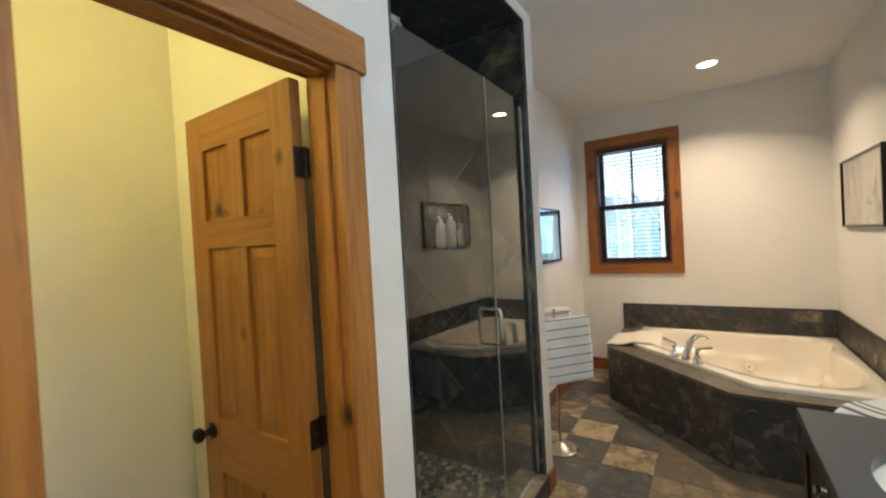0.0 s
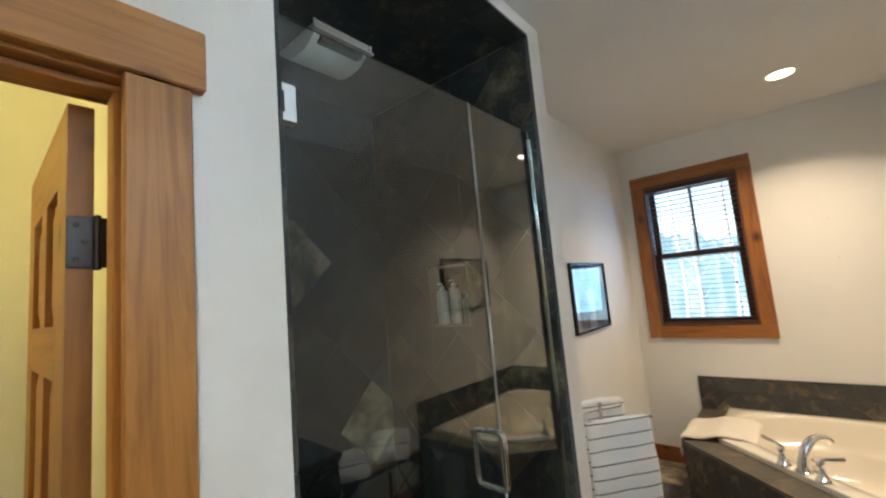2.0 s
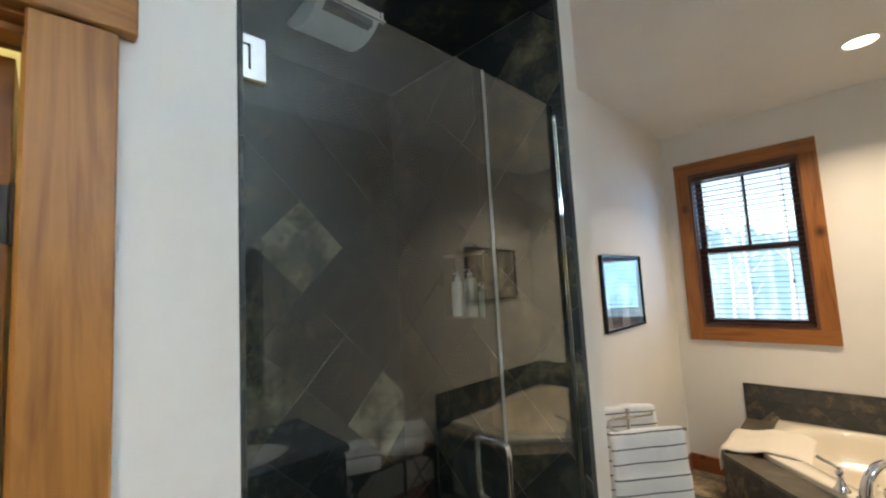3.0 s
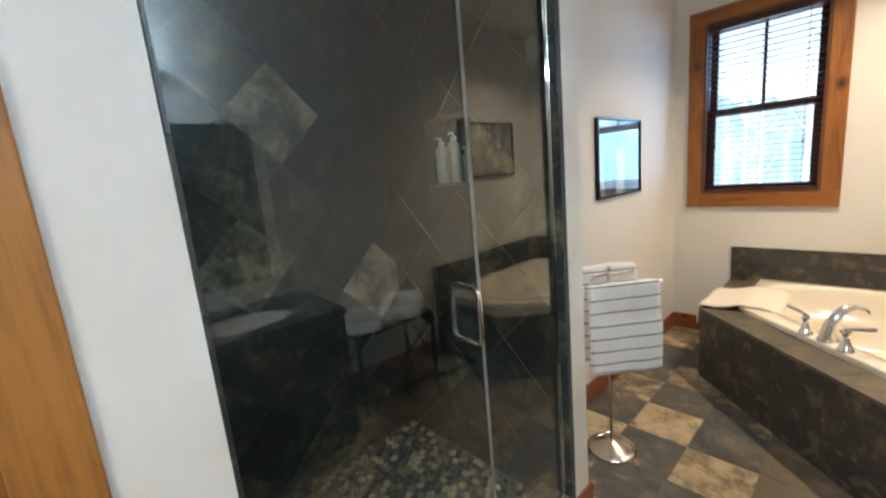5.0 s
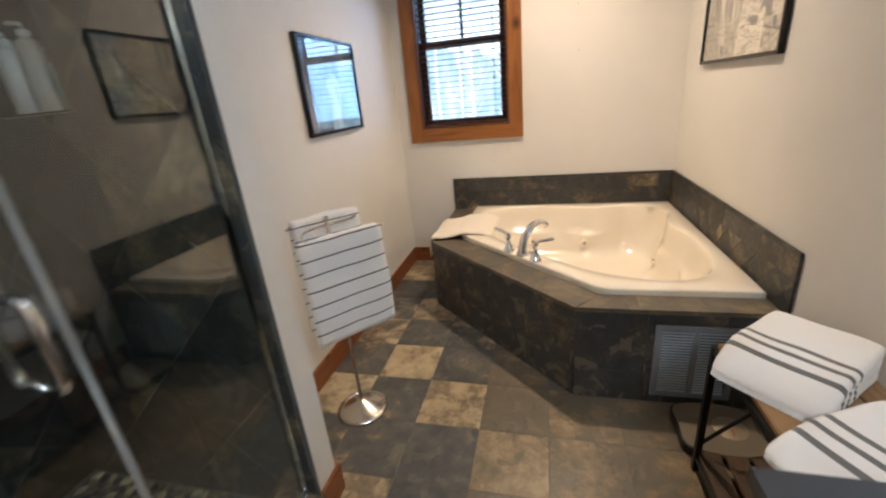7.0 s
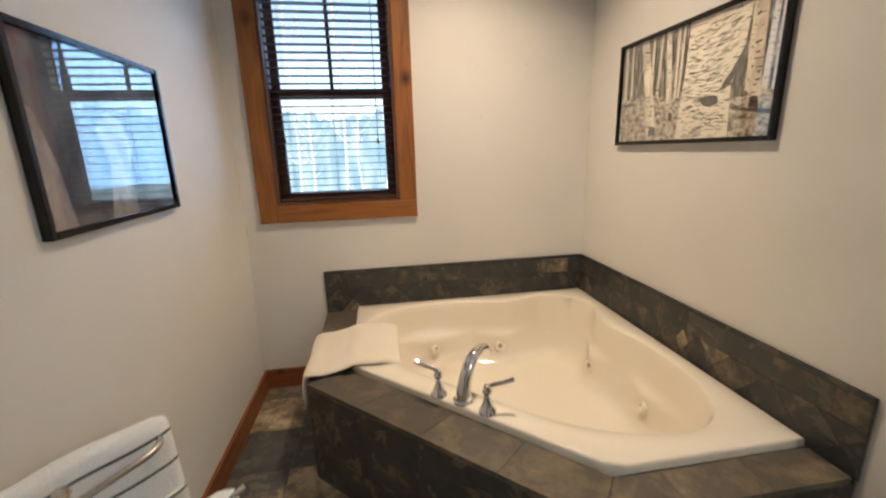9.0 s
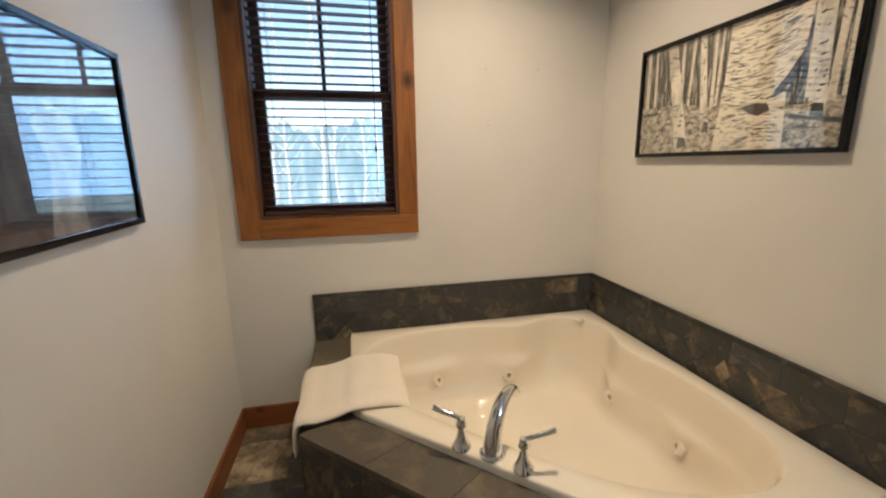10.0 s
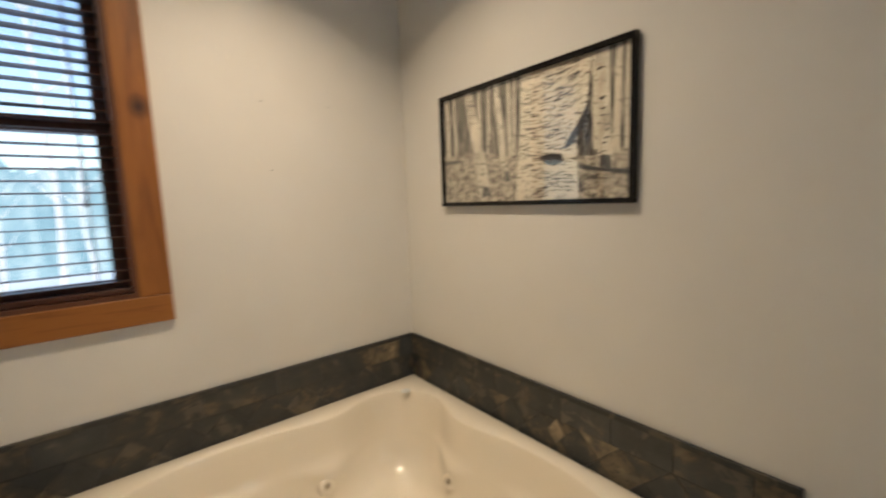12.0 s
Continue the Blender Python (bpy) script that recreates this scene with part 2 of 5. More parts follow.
TERRY_BENCH = terry("terry_bench", "X", 0.046, 0.017, 0.085, 3, base=(0.88, 0.875, 0.855), line=(0.16, 0.16, 0.155))
SNOW = paint("snow", (0.78, 0.82, 0.88), 0.9)
LAMP_FACE = mat("lamp_face", 0.5)
bsdf(LAMP_FACE).inputs["Emission Color"].default_value = (1.0, 0.80, 0.55, 1)
bsdf(LAMP_FACE).inputs["Emission Strength"].default_value = 3.0
COOL_FACE = mat("cool_lamp_face", 0.5)
bsdf(COOL_FACE).inputs["Emission Color"].default_value = (0.62, 0.83, 1.0, 1)
bsdf(COOL_FACE).inputs["Emission Strength"].default_value = 24.0

# ---- building tools ----


def link_mesh(name, bm, material, parent=None, label="", smooth=False):
    me = bpy.data.meshes.new(name)
    bmesh.ops.recalc_face_normals(bm, faces=bm.faces)
    bm.to_mesh(me)
    bm.free()
    for m in material if isinstance(material, (list, tuple)) else [material]:
        me.materials.append(m)
    if smooth:
        me.shade_smooth()
        if smooth != "all":
            me.set_sharp_from_angle(angle=radians(40))
    ob = new(name, me)
    if parent:
        ob.parent = parent
    if label:
        ob["label"] = label
    return ob


def part(name, bm, material, parent, label="", smooth=False):
    return link_mesh(name, bm, material, parent, label, smooth)


def thing(name, label, category, group="", kind="", at=(0, 0, 0)):
    ob = new(name)
    ob.location = at
    ob.empty_display_size = 0.05
    return tagged(ob, label, category, group, kind)


def bm_box(bm, lo, hi, bevel=0.0, segs=1):
    lo, hi = [min(a, b) for a, b in zip(lo, hi)], [max(a, b) for a, b in zip(lo, hi)]
    r = bmesh.ops.create_cube(bm, size=1.0)
    for v in r["verts"]:
        v.co = Vector([lo[k] + (v.co[k] + 0.5) * (hi[k] - lo[k]) for k in range(3)])
    if bevel:
        es = list({e for v in r["verts"] for e in v.link_edges})
        bmesh.ops.bevel(bm, geom=es, offset=bevel, segments=segs, profile=0.5, affect="EDGES")
    return bm


def boxes(*pairs, bevel=0.0, segs=1):
    bm = bmesh.new()
    for lo, hi in pairs:
        bm_box(bm, lo, hi, bevel, segs)
    return bm


def lathe(profile, n=32, at=(0, 0, 0), axis=(0, 0, 1)):
    """A turned shape from (radius, height) pairs."""
    bm = bmesh.new()
    turn = Vector((0, 0, 1)).rotation_difference(Vector(axis)).to_matrix()
    rings = []
    for r, h in profile:
        if r < 1e-6:
            rings.append([bm.verts.new(turn @ Vector((0, 0, h)) + Vector(at))])
        else:
            rings.append([bm.verts.new(turn @ Vector((r * math.cos(2 * math.pi * k / n), r * math.sin(2 * math.pi * k / n), h)) + Vector(at)) for k in range(n)])
    for a, b in zip(rings, rings[1:]):
        for k in range(n):
            q = [a[k % len(a)], a[(k + 1) % len(a)], b[(k + 1) % len(b)], b[k % len(b)]]
            q = list(dict.fromkeys(q))
            if len(q) > 2:
                bm.faces.new(q)
    return bm


def tube(points, radii, n=12, closed=False):
    """A round bar swept along points; radii: one number or one per point."""
    bm = bmesh.new()
    pts = [Vector(p) for p in points]
    if not isinstance(radii, (list, tuple)):
        radii = [radii] * len(pts)
    rings, up = [], None
    for i, p in enumerate(pts):
        a = pts[i - 1] if i or closed else p
        b = pts[(i + 1) % len(pts)] if i < len(pts) - 1 or closed else p
        d = (b - a).normalized()
        if up is None:
            up = d.orthogonal().normalized()
        up = (up - d * up.dot(d)).normalized()
        side = d.cross(up)
        rings.append([bm.verts.new(p + (up * math.cos(2 * math.pi * k / n) + side * math.sin(2 * math.pi * k / n)) * radii[i]) for k in range(n)])
    pairs = list(zip(rings, rings[1:])) + ([(rings[-1], rings[0])] if closed else [])
    for a, b in pairs:
        for k in range(n):
            bm.faces.new([a[k], a[(k + 1) % n], b[(k + 1) % n], b[k]])
    if not closed:
        bm.faces.new(rings[0])
        bm.faces.new(rings[-1])
    return bm


def spline(points, per=8, closed=False):
    """A smooth line through points (Catmull-Rom)."""
    p = [Vector(q) for q in points]
    n, out = len(p), []
    for i in range(n if closed else n - 1):
        g = (lambda k: p[k % n]) if closed else (lambda k: p[min(max(k, 0), n - 1)])
        a, b, c, d = g(i - 1), g(i), g(i + 1), g(i + 2)
        for s in range(per):
            t = s / per
            out.append(0.5 * (2 * b + (c - a) * t + (2 * a - 5 * b + 4 * c - d) * t * t + (3 * b - a - 3 * c + d) * t ** 3))
    if not closed:
        out.append(p[-1])
    return out


def prism(poly, axis_o, ux, uy, depth):
    """A flat plate: a polygon in the plane of ux and uy through axis_o, thickened by the vector depth."""
    bm = bmesh.new()
    o, ux, uy, depth = Vector(axis_o), Vector(ux), Vector(uy), Vector(depth)
    a = [bm.verts.new(o + ux * x + uy * y) for x, y in poly]
    b = [bm.verts.new(v.co + depth) for v in a]
    bm.faces.new(a)
    bm.faces.new(b)
    for k in range(len(a)):
        bm.faces.new([a[k], a[(k + 1) % len(a)], b[(k + 1) % len(a)], b[k]])
    return bm


def clip(poly, rect):
    """A polygon cut to a rectangle (x0, y0, x1, y1)."""
    for ax, lim, sign in ((0, rect[0], 1), (1, rect[1], 1), (0, rect[2], -1), (1, rect[3], -1)):
        out = []
        for i, q in enumerate(poly):
            p = poly[i - 1]
            ip, iq = sign * (p[ax] - lim) >= 0, sign * (q[ax] - lim) >= 0
            if ip != iq:
                t = (lim - p[ax]) / (q[ax] - p[ax])
                out.append((p[0] + t * (q[0] - p[0]), p[1] + t * (q[1] - p[1])))
            if iq:
                out.append(q)
        poly = out
        if len(poly) < 3:
            return []
    return poly


def area(poly):
    return abs(sum(poly[i - 1][0] * q[1] - q[0] * poly[i - 1][1] for i, q in enumerate(poly))) / 2


def tile_field(parent, o, ux, uy, normal, rect, size, material, turn=0.0, origin=(0, 0), gap=0.004, thick=0.010, keep=None, choose=None):
    """Lay tiles of one size on a plane: each is a piece with its own edges, cut at the borders."""
    o, ux, uy, normal = Vector(o), Vector(ux), Vector(uy), Vector(normal)
    sx, sy = size
    c, s = math.cos(radians(turn)), math.sin(radians(turn))
    reach = int(6 + 2 * max(rect[2] - rect[0], rect[3] - rect[1]) / min(size))
    rng = random.Random(len(parent.name) * 7 + int(abs(o.x) * 100))
    for i in range(-reach, reach):
        for j in range(-reach, reach):
            base = [(i * sx + gap / 2, j * sy + gap / 2), ((i + 1) * sx - gap / 2, j * sy + gap / 2),
                    ((i + 1) * sx - gap / 2, (j + 1) * sy - gap / 2), (i * sx + gap / 2, (j + 1) * sy - gap / 2)]
            poly = [(origin[0] + c * x - s * y, origin[1] + s * x + c * y) for x, y in base]
            poly = clip(poly, rect)
            if not poly or area(poly) < 0.0006:
                continue
            mx, my = sum(p[0] for p in poly) / len(poly), sum(p[1] for p in poly) / len(poly)
            if keep and not keep(mx, my):
                continue
            bm = prism(poly, o, ux, uy, normal * (thick + rng.uniform(-0.0008, 0.0008)))
            top = [f for f in bm.faces if all((v.co - o).dot(normal) > thick * 0.5 for v in f.verts)]
            bmesh.ops.bevel(bm, geom=list({e for f in top for e in f.edges}), offset=0.0010, segments=1, affect="EDGES")
            part("tile", bm, choose(i, j, rng) if choose else material, parent)


def structure(name, bm, material, label, smooth=False):
    return tagged(link_mesh(name, bm, material, smooth=smooth), label, name.split("_")[0], kind="structure")

# ---- large structure ----
XR, YN, XL, XF = 1.62, 5.085, -0.56, -0.153      # east wall, window wall, picture wall, shower front
XB, YS = -1.28, -1.30                            # shower back, wall behind
WX0, WX1, WZ0, WZ1 = -0.355, 0.375, 1.20, 2.505  # window opening

structure("wall_north", boxes(((-0.70, YN, 0), (WX0, YN + 0.15, CEIL)), ((WX1, YN, 0), (XR + 0.12, YN + 0.15, CEIL)),
          ((WX0, YN, 0), (WX1, YN + 0.15, WZ0)), ((WX0, YN, WZ1), (WX1, YN + 0.15, CEIL))), WALL, "warm white painted wall around the window")
structure("wall_east", boxes(((XR, YS - 0.12, 0), (XR + 0.12, YN, CEIL))), WALL, "warm white painted wall behind tub and vanity")
structure("wall_west", boxes(((XL - 0.12, 2.67, 0), (XL, YN, CEIL))), WALL, "warm white painted wall with a framed print")
structure("wall_shower_end", boxes(((XB - 0.12, 2.56, 0), (-0.91, 2.67, CEIL)), ((-0.63, 2.56, 0), (XF, 2.67, CEIL)),
          ((-0.91, 2.56, 0), (-0.63, 2.67, 1.50)), ((-0.91, 2.56, 1.82), (-0.63, 2.67, CEIL)), ((-0.91, 2.650, 1.50), (-0.63, 2.67, 1.82))),
          WALL, "white painted end wall between shower and tub")
structure("wall_front", boxes(((XF - 0.12, YS, 0), (XF, 0.392, CEIL)), ((XF - 0.12, 0.392, 2.078), (XF, 1.075, CEIL)),
          ((XF - 0.12, 1.075, 0), (XF, 1.32, CEIL)), ((XF - 0.12, 1.32, 2.83), (XF, 2.56, CEIL))), WALL, "white painted wall with closet door and shower opening")
structure("wall_closet_back", boxes(((-1.54, -0.62, 0), (-1.42, 1.19, CEIL))), WALL, "white painted back wall of the small closet")
structure("wall_closet_side", boxes(((-1.54, 1.19, 0), (XF - 0.12, 1.30, CEIL))), WALL, "white painted wall between closet and shower")
structure("wall_closet_south", boxes(((-1.42, -0.62, 0), (XF - 0.12, -0.50, CEIL))), WALL, "white painted side wall of the closet")
structure("wall_shower_back", boxes(((XB - 0.12, 1.30, 0), (XB - 0.01, 2.56, CEIL))), SHOWER_GROUT, "tiled back wall of the shower")
structure("wall_south", boxes(((XF - 0.12, YS - 0.12, 0), (XR, YS, CEIL))), WALL, "white painted wall closing the room")
structure("ceiling", boxes(((-1.60, YS - 0.12, CEIL), (XR + 0.12, YN + 0.15, CEIL + 0.12))), CEILING, "flat white painted ceiling")
floor = structure("floor", boxes(((-1.60, YS - 0.12, -0.12), (XR + 0.12, YN + 0.15, -0.0022))), GROUT, "slate tile floor in tan, charcoal and brown")

# baseboards


def baseboard(lo, hi, material):
    bm = bmesh.new()
    bm_box(bm, lo, hi, 0.004)
    return structure("baseboard", bm, material, "reddish stained wood baseboard")


BH = 0.13
baseboard((XL, 2.688, 0), (XL + 0.016, YN - 0.018, BH), BASE_Y)
baseboard((XL, 2.67, 0), (XF, 2.686, BH), BASE_X)
baseboard((XF, 2.552, 0), (XF + 0.016, 2.686, BH), BASE_Y)
baseboard((XL, YN - 0.016, 0), (-0.126, YN, BH), BASE_X)
baseboard((XF, 1.153, 0), (XF + 0.016, 1.318, BH), BASE_Y)
baseboard((XR - 0.016, 2.225, 0), (XR, 3.33, BH), BASE_Y)
baseboard((XF, YS, 0), (XF + 0.016, 0.31, BH), BASE_Y)
baseboard((-1.42, -0.50, 0), (-1.404, 1.19, BH), BASE_Y)

# ---- window ----
window = tagged(new("window_1"), "double-hung window with knotty wood casing and dark sash", "window", kind="structure")
C = 0.105
yc = YN - 0.022
part("casing_left", boxes(((WX0 - C, yc, WZ0 - C), (WX0, YN, WZ1 + 0.0)), bevel=0.003), CASE_Z, window)
part("casing_right", boxes(((WX1, yc, WZ0 + 0.001), (WX1 + C, YN, WZ1)), bevel=0.003), CASE_Z, window)
part("casing_bottom", boxes(((WX0 + 0.001, yc, WZ0 - C), (WX1 + C, YN, WZ0)), bevel=0.003), CASE_X, window)
part("casing_top", boxes(((WX0 - C, yc - 0.003, WZ1 + 0.001), (WX1 + C, YN, WZ1 + C)), bevel=0.003), CASE_X, window)
J = 0.018
part("jamb", boxes(((WX0, YN - 0.015, WZ0 + J), (WX0 + J, YN + 0.149, WZ1 - J)), ((WX1 - J, YN - 0.015, WZ0 + J), (WX1, YN + 0.149, WZ1 - J)),
     ((WX0, YN - 0.015, WZ0), (WX1, YN + 0.149, WZ0 + J)), ((WX0, YN - 0.015, WZ1 - J), (WX1, YN + 0.149, WZ1))), SASH, window, "dark brown window jamb")
ZM = 1.84
LINER = mat("vinyl_liner", 0.4, 0, (0.75, 0.76, 0.76))
for x0, x1 in ((WX0 + J, WX0 + J + 0.004), (WX1 - J - 0.004, WX1 - J)):
    part("track_liner", boxes(((x0, YN + 0.056, ZM + 0.026), (x1, YN + 0.101, WZ1 - J))), LINER, window, "pale vinyl sash track")


def sash(name, z0, z1, y0, muntin):
    a, b = WX0 + J, WX1 - J
    w = 0.050
    sa = part(name, boxes(((a, y0, z0), (a + w, y0 + 0.04, z1)), ((b - w, y0, z0), (b, y0 + 0.04, z1)), ((a + w, y0, z0), (b - w, y0 + 0.04, z0 + w)),
              ((a + w, y0, z1 - w * 0.8), (b - w, y0 + 0.04, z1)), bevel=0.002), SASH, window, "dark brown stained sash")
    pane = part("pane", boxes(((a + w, y0 + 0.017, z0 + w), (b - w, y0 + 0.022, z1 - w * 0.8))), PANE, sa, "clear glass pane")
    pane.visible_shadow = False
    if muntin:
        mid = (a + b) / 2
        part("muntin", boxes(((mid - 0.011, y0 + 0.005, z0 + w), (mid + 0.011, y0 + 0.015, z1 - w * 0.8)), bevel=0.002), SASH, sa)
    return sa


sash("lower_sash", WZ0 + J, ZM + 0.025, YN + 0.060, False)
sash("upper_sash", ZM - 0.025, WZ1 - J, YN + 0.102, True)

blind = thing("venetian_blind", "dark brown wooden venetian blind, slats open", "blind", at=(0, YN + 0.025, WZ0))
bx0, bx1, by = WX0 + 0.022, WX1 - 0.022, 0.0
slat_me = None
zs = [0.065 + 0.0415 * k for k in range(29)]
for k, z in enumerate(zs):
    if slat_me is None:
        bm = bmesh.new()
        n = 4
        top, bot = [], []
        for i in range(n + 1):
            yy = -0.024 + 0.048 * i / n
            zz = 0.0022 * (1 - (2 * i / n - 1) ** 2)
            top.append((yy, zz + 0.0013))
            bot.append((yy, zz - 0.0013))
        ring = top + bot[::-1]
        va = [bm.verts.new((bx0, y, z_)) for y, z_ in ring]
        vb = [bm.verts.new((bx1, y, z_)) for y, z_ in ring]
        bm.faces.new(va), bm.faces.new(vb)
        for i in range(len(ring)):
            bm.faces.new([va[i - 1], va[i], vb[i], vb[i - 1]])
        s = part("slat", bm, SLAT, blind)
        slat_me = s.data
    else:
        s = new("slat", slat_me)
        s.parent = blind
    s.location = (0, by, z)
    s.rotation_euler = (radians(-1.5), 0, 0)
part("bottom_rail", boxes(((bx0, -0.024, 0.020), (bx1, 0.024, 0.040)), bevel=0.003), SLAT, blind)
part("head_rail", boxes(((bx0 - 0.003, -0.030, 1.245), (bx1 + 0.003, 0.028, 1.286)), bevel=0.003), SLAT, blind)
for x in (-0.245, 0.01, 0.265):
    for dy in (-0.0265, 0.0265):
        part("ladder_cord", tube([(x, dy, 0.03), (x, dy, 1.25)], 0.0011, 5), SLAT, blind)
for x, z in ((-0.27, 0.39), (0.262, 0.375)):
    part("pull_cord", tube([(x, -0.031, z), (x, -0.031, 1.25)], 0.0012, 5), SLAT, blind)
    part("tassel", lathe([(0, 0.03), (0.004, 0.028), (0.006, 0.012), (0.009, 0.0), (0, -0.002)], 10, (x, -0.031, z - 0.028)), SLAT, blind)

# ---- closet door and casing ----
frame_door = tagged(new("door_1"), "knotty wood door casing and jamb around the closet opening", "door", kind="structure")
D0, D1, DT = 0.407, 1.060, 2.063
part("casing_far", boxes(((XF, D1 - 0.008, 0), (XF + 0.020, D1 + 0.090, DT + 0.005)), bevel=0.003), TRIM_Z, frame_door)
part("casing_near", boxes(((XF, D0 - 0.090, 0), (XF + 0.020, D0 + 0.008, DT + 0.005)), bevel=0.003), TRIM_Z, frame_door)
part("casing_head", boxes(((XF, D0 - 0.115, DT + 0.006), (XF + 0.026, D1 + 0.112, DT + 0.120)), bevel=0.003), TRIM_Y, frame_door)
part("jamb_far", boxes(((XF - 0.120, D1, 0), (XF, D1 + 0.015, DT + 0.015)), bevel=0.001), TRIM_Z, frame_door)
part("jamb_near", boxes(((XF - 0.120, D0 - 0.015, 0), (XF, D0, DT + 0.015)), bevel=0.001), TRIM_Z, frame_door)
part("jamb_head", boxes(((XF - 0.120, D0, DT), (XF, D1, DT + 0.015)), bevel=0.001), TRIM_Y, frame_door)
part("stop_far", boxes(((XF - 0.076, D1 - 0.012, 0), (XF - 0.030, D1, DT - 0.012)), bevel=0.002), TRIM_Z, frame_door)
part("stop_near", boxes(((XF - 0.076, D0, 0), (XF - 0.030, D0 + 0.012, DT - 0.012)), bevel=0.002), TRIM_Z, frame_door)
part("stop_head", boxes(((XF - 0.076, D0, DT - 0.012), (XF - 0.030, D1, DT)), bevel=0.002), TRIM_Y, frame_door)

door = thing("closet_door", "honey-coloured six-panel wood door standing open", "door", at=(-0.280, 1.021, 0.0))
LW, TH = 0.625, 0.036     # leaf runs to -x from its hinge
st, mu = 0.108, 0.085
zr = [(0.012, 0.22), (0.755, 0.955), (1.572, 1.672), (1.925, 2.055)]
part("stile", boxes(((0, -TH / 2, 0.012), (-st, TH / 2, 2.055)), bevel=0.001), DOOR_Z, door)
part("stile", boxes(((-LW + st, -TH / 2, 0.012), (-LW, TH / 2, 2.055)), bevel=0.001), DOOR_Z, door)
for a, b in zr:
    part("rail", boxes(((-st, -TH / 2, a), (-LW + st, TH / 2, b)), bevel=0.001), DOOR_X, door)
xm = -LW / 2
for (_, a), (b, _) in zip(zr, zr[1:]):
    part("mullion", boxes(((xm + mu / 2, -TH / 2, a), (xm - mu / 2, TH / 2, b)), bevel=0.001), DOOR_Z, door)
    for x0, x1 in ((-st, xm + mu / 2), (xm - mu / 2, -LW + st)):
        bm = boxes(((x0, -0.005, a), (x1, 0.005, b)))
        for sgn in (-1, 1):
            i, t = 0.038, 0.006
            lo = [(x0, a), (x1, a), (x1, b), (x0, b)]
            hi = [(x0 - i, a + i), (x1 + i, a + i), (x1 + i, b - i), (x0 - i, b - i)]
            va = [bm.verts.new((x - 0.010 * (1 if x == x0 else -1), sgn * 0.0052, z + 0.010 * (1 if z == a else -1))) for x, z in lo]
            vb = [bm.verts.new((x, sgn * (0.0052 + t), z)) for x, z in hi]
            bm.faces.new(vb)
            for k in range(4):
                bm.faces.new([va[k - 1], va[k], vb[k], vb[k - 1]])
        part("panel", bm, DOOR_Z, door)
for sgn in (-1, 1):
    part("knob", lathe([(0, 0), (0.030, 0), (0.031, 0.006), (0.012, 0.012), (0.010, 0.030), (0.020, 0.036), (0.027, 0.048), (0.025, 0.060), (0.014, 0.067), (0, 0.068)], 24,
         (-LW + 0.06, sgn * TH / 2, 0.90), (0, sgn, 0)), BRONZE, door, "dark bronze round knob", True)
for z in (0.22, 1.00, 1.81):
    part("hinge", boxes(((0.0, -TH / 2, z - 0.044), (0.002, TH / 2, z + 0.044)), ((0.002, -TH / 2 + 0.001, z - 0.044), (0.0045, D1 - 1.021, z + 0.044)), bevel=0.0005), BRONZE, door, "dark bronze butt hinge")
    for sy, sz in ((-0.006, -0.030), (0.006, 0.0), (-0.006, 0.030)):
        part("screw", lathe([(0, 0.0012), (0.003, 0.001), (0.0042, 0.0)], 10, (0.0045, sy, z + sz), (1, 0, 0)), DARK_SLOT, door)
    part("hinge_pin", lathe([(0, -0.049), (0.006, -0.047), (0.006, 0.047), (0, 0.050)], 12, (0.004, TH / 2 + 0.004, z)), BRONZE, door)

# made-up fixture out of view, added to carry the closet's warm light
sconce = thing("wall_sconce", "unseen bronze wall sconce with open glass bowl, added to hold the closet lamp", "lamp", at=(-0.75, -0.50, 2.12))
part("base", lathe([(0, 0), (0.055, 0), (0.055, 0.012), (0.040, 0.02), (0, 0.02)], 28, (0, 0, 0), (0, 1, 0)), BRONZE, sconce, smooth=True)
part("arm", tube(spline([(0, 0.02, 0), (0, 0.08, -0.02), (0, 0.13, -0.02), (0, 0.14, 0.0)], 4), 0.008, 10), BRONZE, sconce, smooth=True)
part("bowl", lathe([(0.012, 0), (0.05, 0.01), (0.085, 0.045), (0.095, 0.075), (0.092, 0.075), (0.082, 0.047), (0.048, 0.014), (0.012, 0.005)], 28, (0, 0.14, -0.02)), WHITE_PLASTIC, sconce, smooth=True)

# ---- shower ----
SF = 0.045
shower_floor = structure("shower_floor", boxes(((XB - 0.01, 1.30, -0.010), (-0.32, 2.56, SF - 0.008))), GROUT, "river pebble shower floor")
curb = structure("shower_curb", boxes(((-0.32, 1.312, -0.010), (XF + 0.004, 2.549, 0.118))), GROUT_DARK, "slate tiled shower curb")
shower_ceiling = structure("shower_ceiling", boxes(((XB, 1.31, 2.83), (XF - 0.121, 2.55, 2.86))), SLATE_SHOWER, "dark slate shower ceiling")
for k in range(4):
    y0 = 1.331 + k * 0.305
    part("tile", boxes(((XF - 0.120, y0, 2.819), (XF + 0.004, min(2.5495, y0 + 0.303), 2.8295)), bevel=0.002), SLATE_SHOWER, shower_ceiling)
shower_side = structure("wall_shower_side", boxes(((XB, 1.30, 0), (XF - 0.001, 1.302, 2.83))), SHOWER_GROUT, "slate tiled shower side wall")
shower_niche = structure("shower_niche", boxes(((-0.908, 2.552, 1.502), (-0.632, 2.649, 1.508)), ((-0.908, 2.552, 1.812), (-0.632, 2.649, 1.818)),
          ((-0.908, 2.552, 1.508), (-0.902, 2.649, 1.812)), ((-0.638, 2.552, 1.508), (-0.632, 2.649, 1.812)), ((-0.902, 2.643, 1.508), (-0.638, 2.649, 1.812))),
          SLATE_SHOWER, "slate lined shower niche")

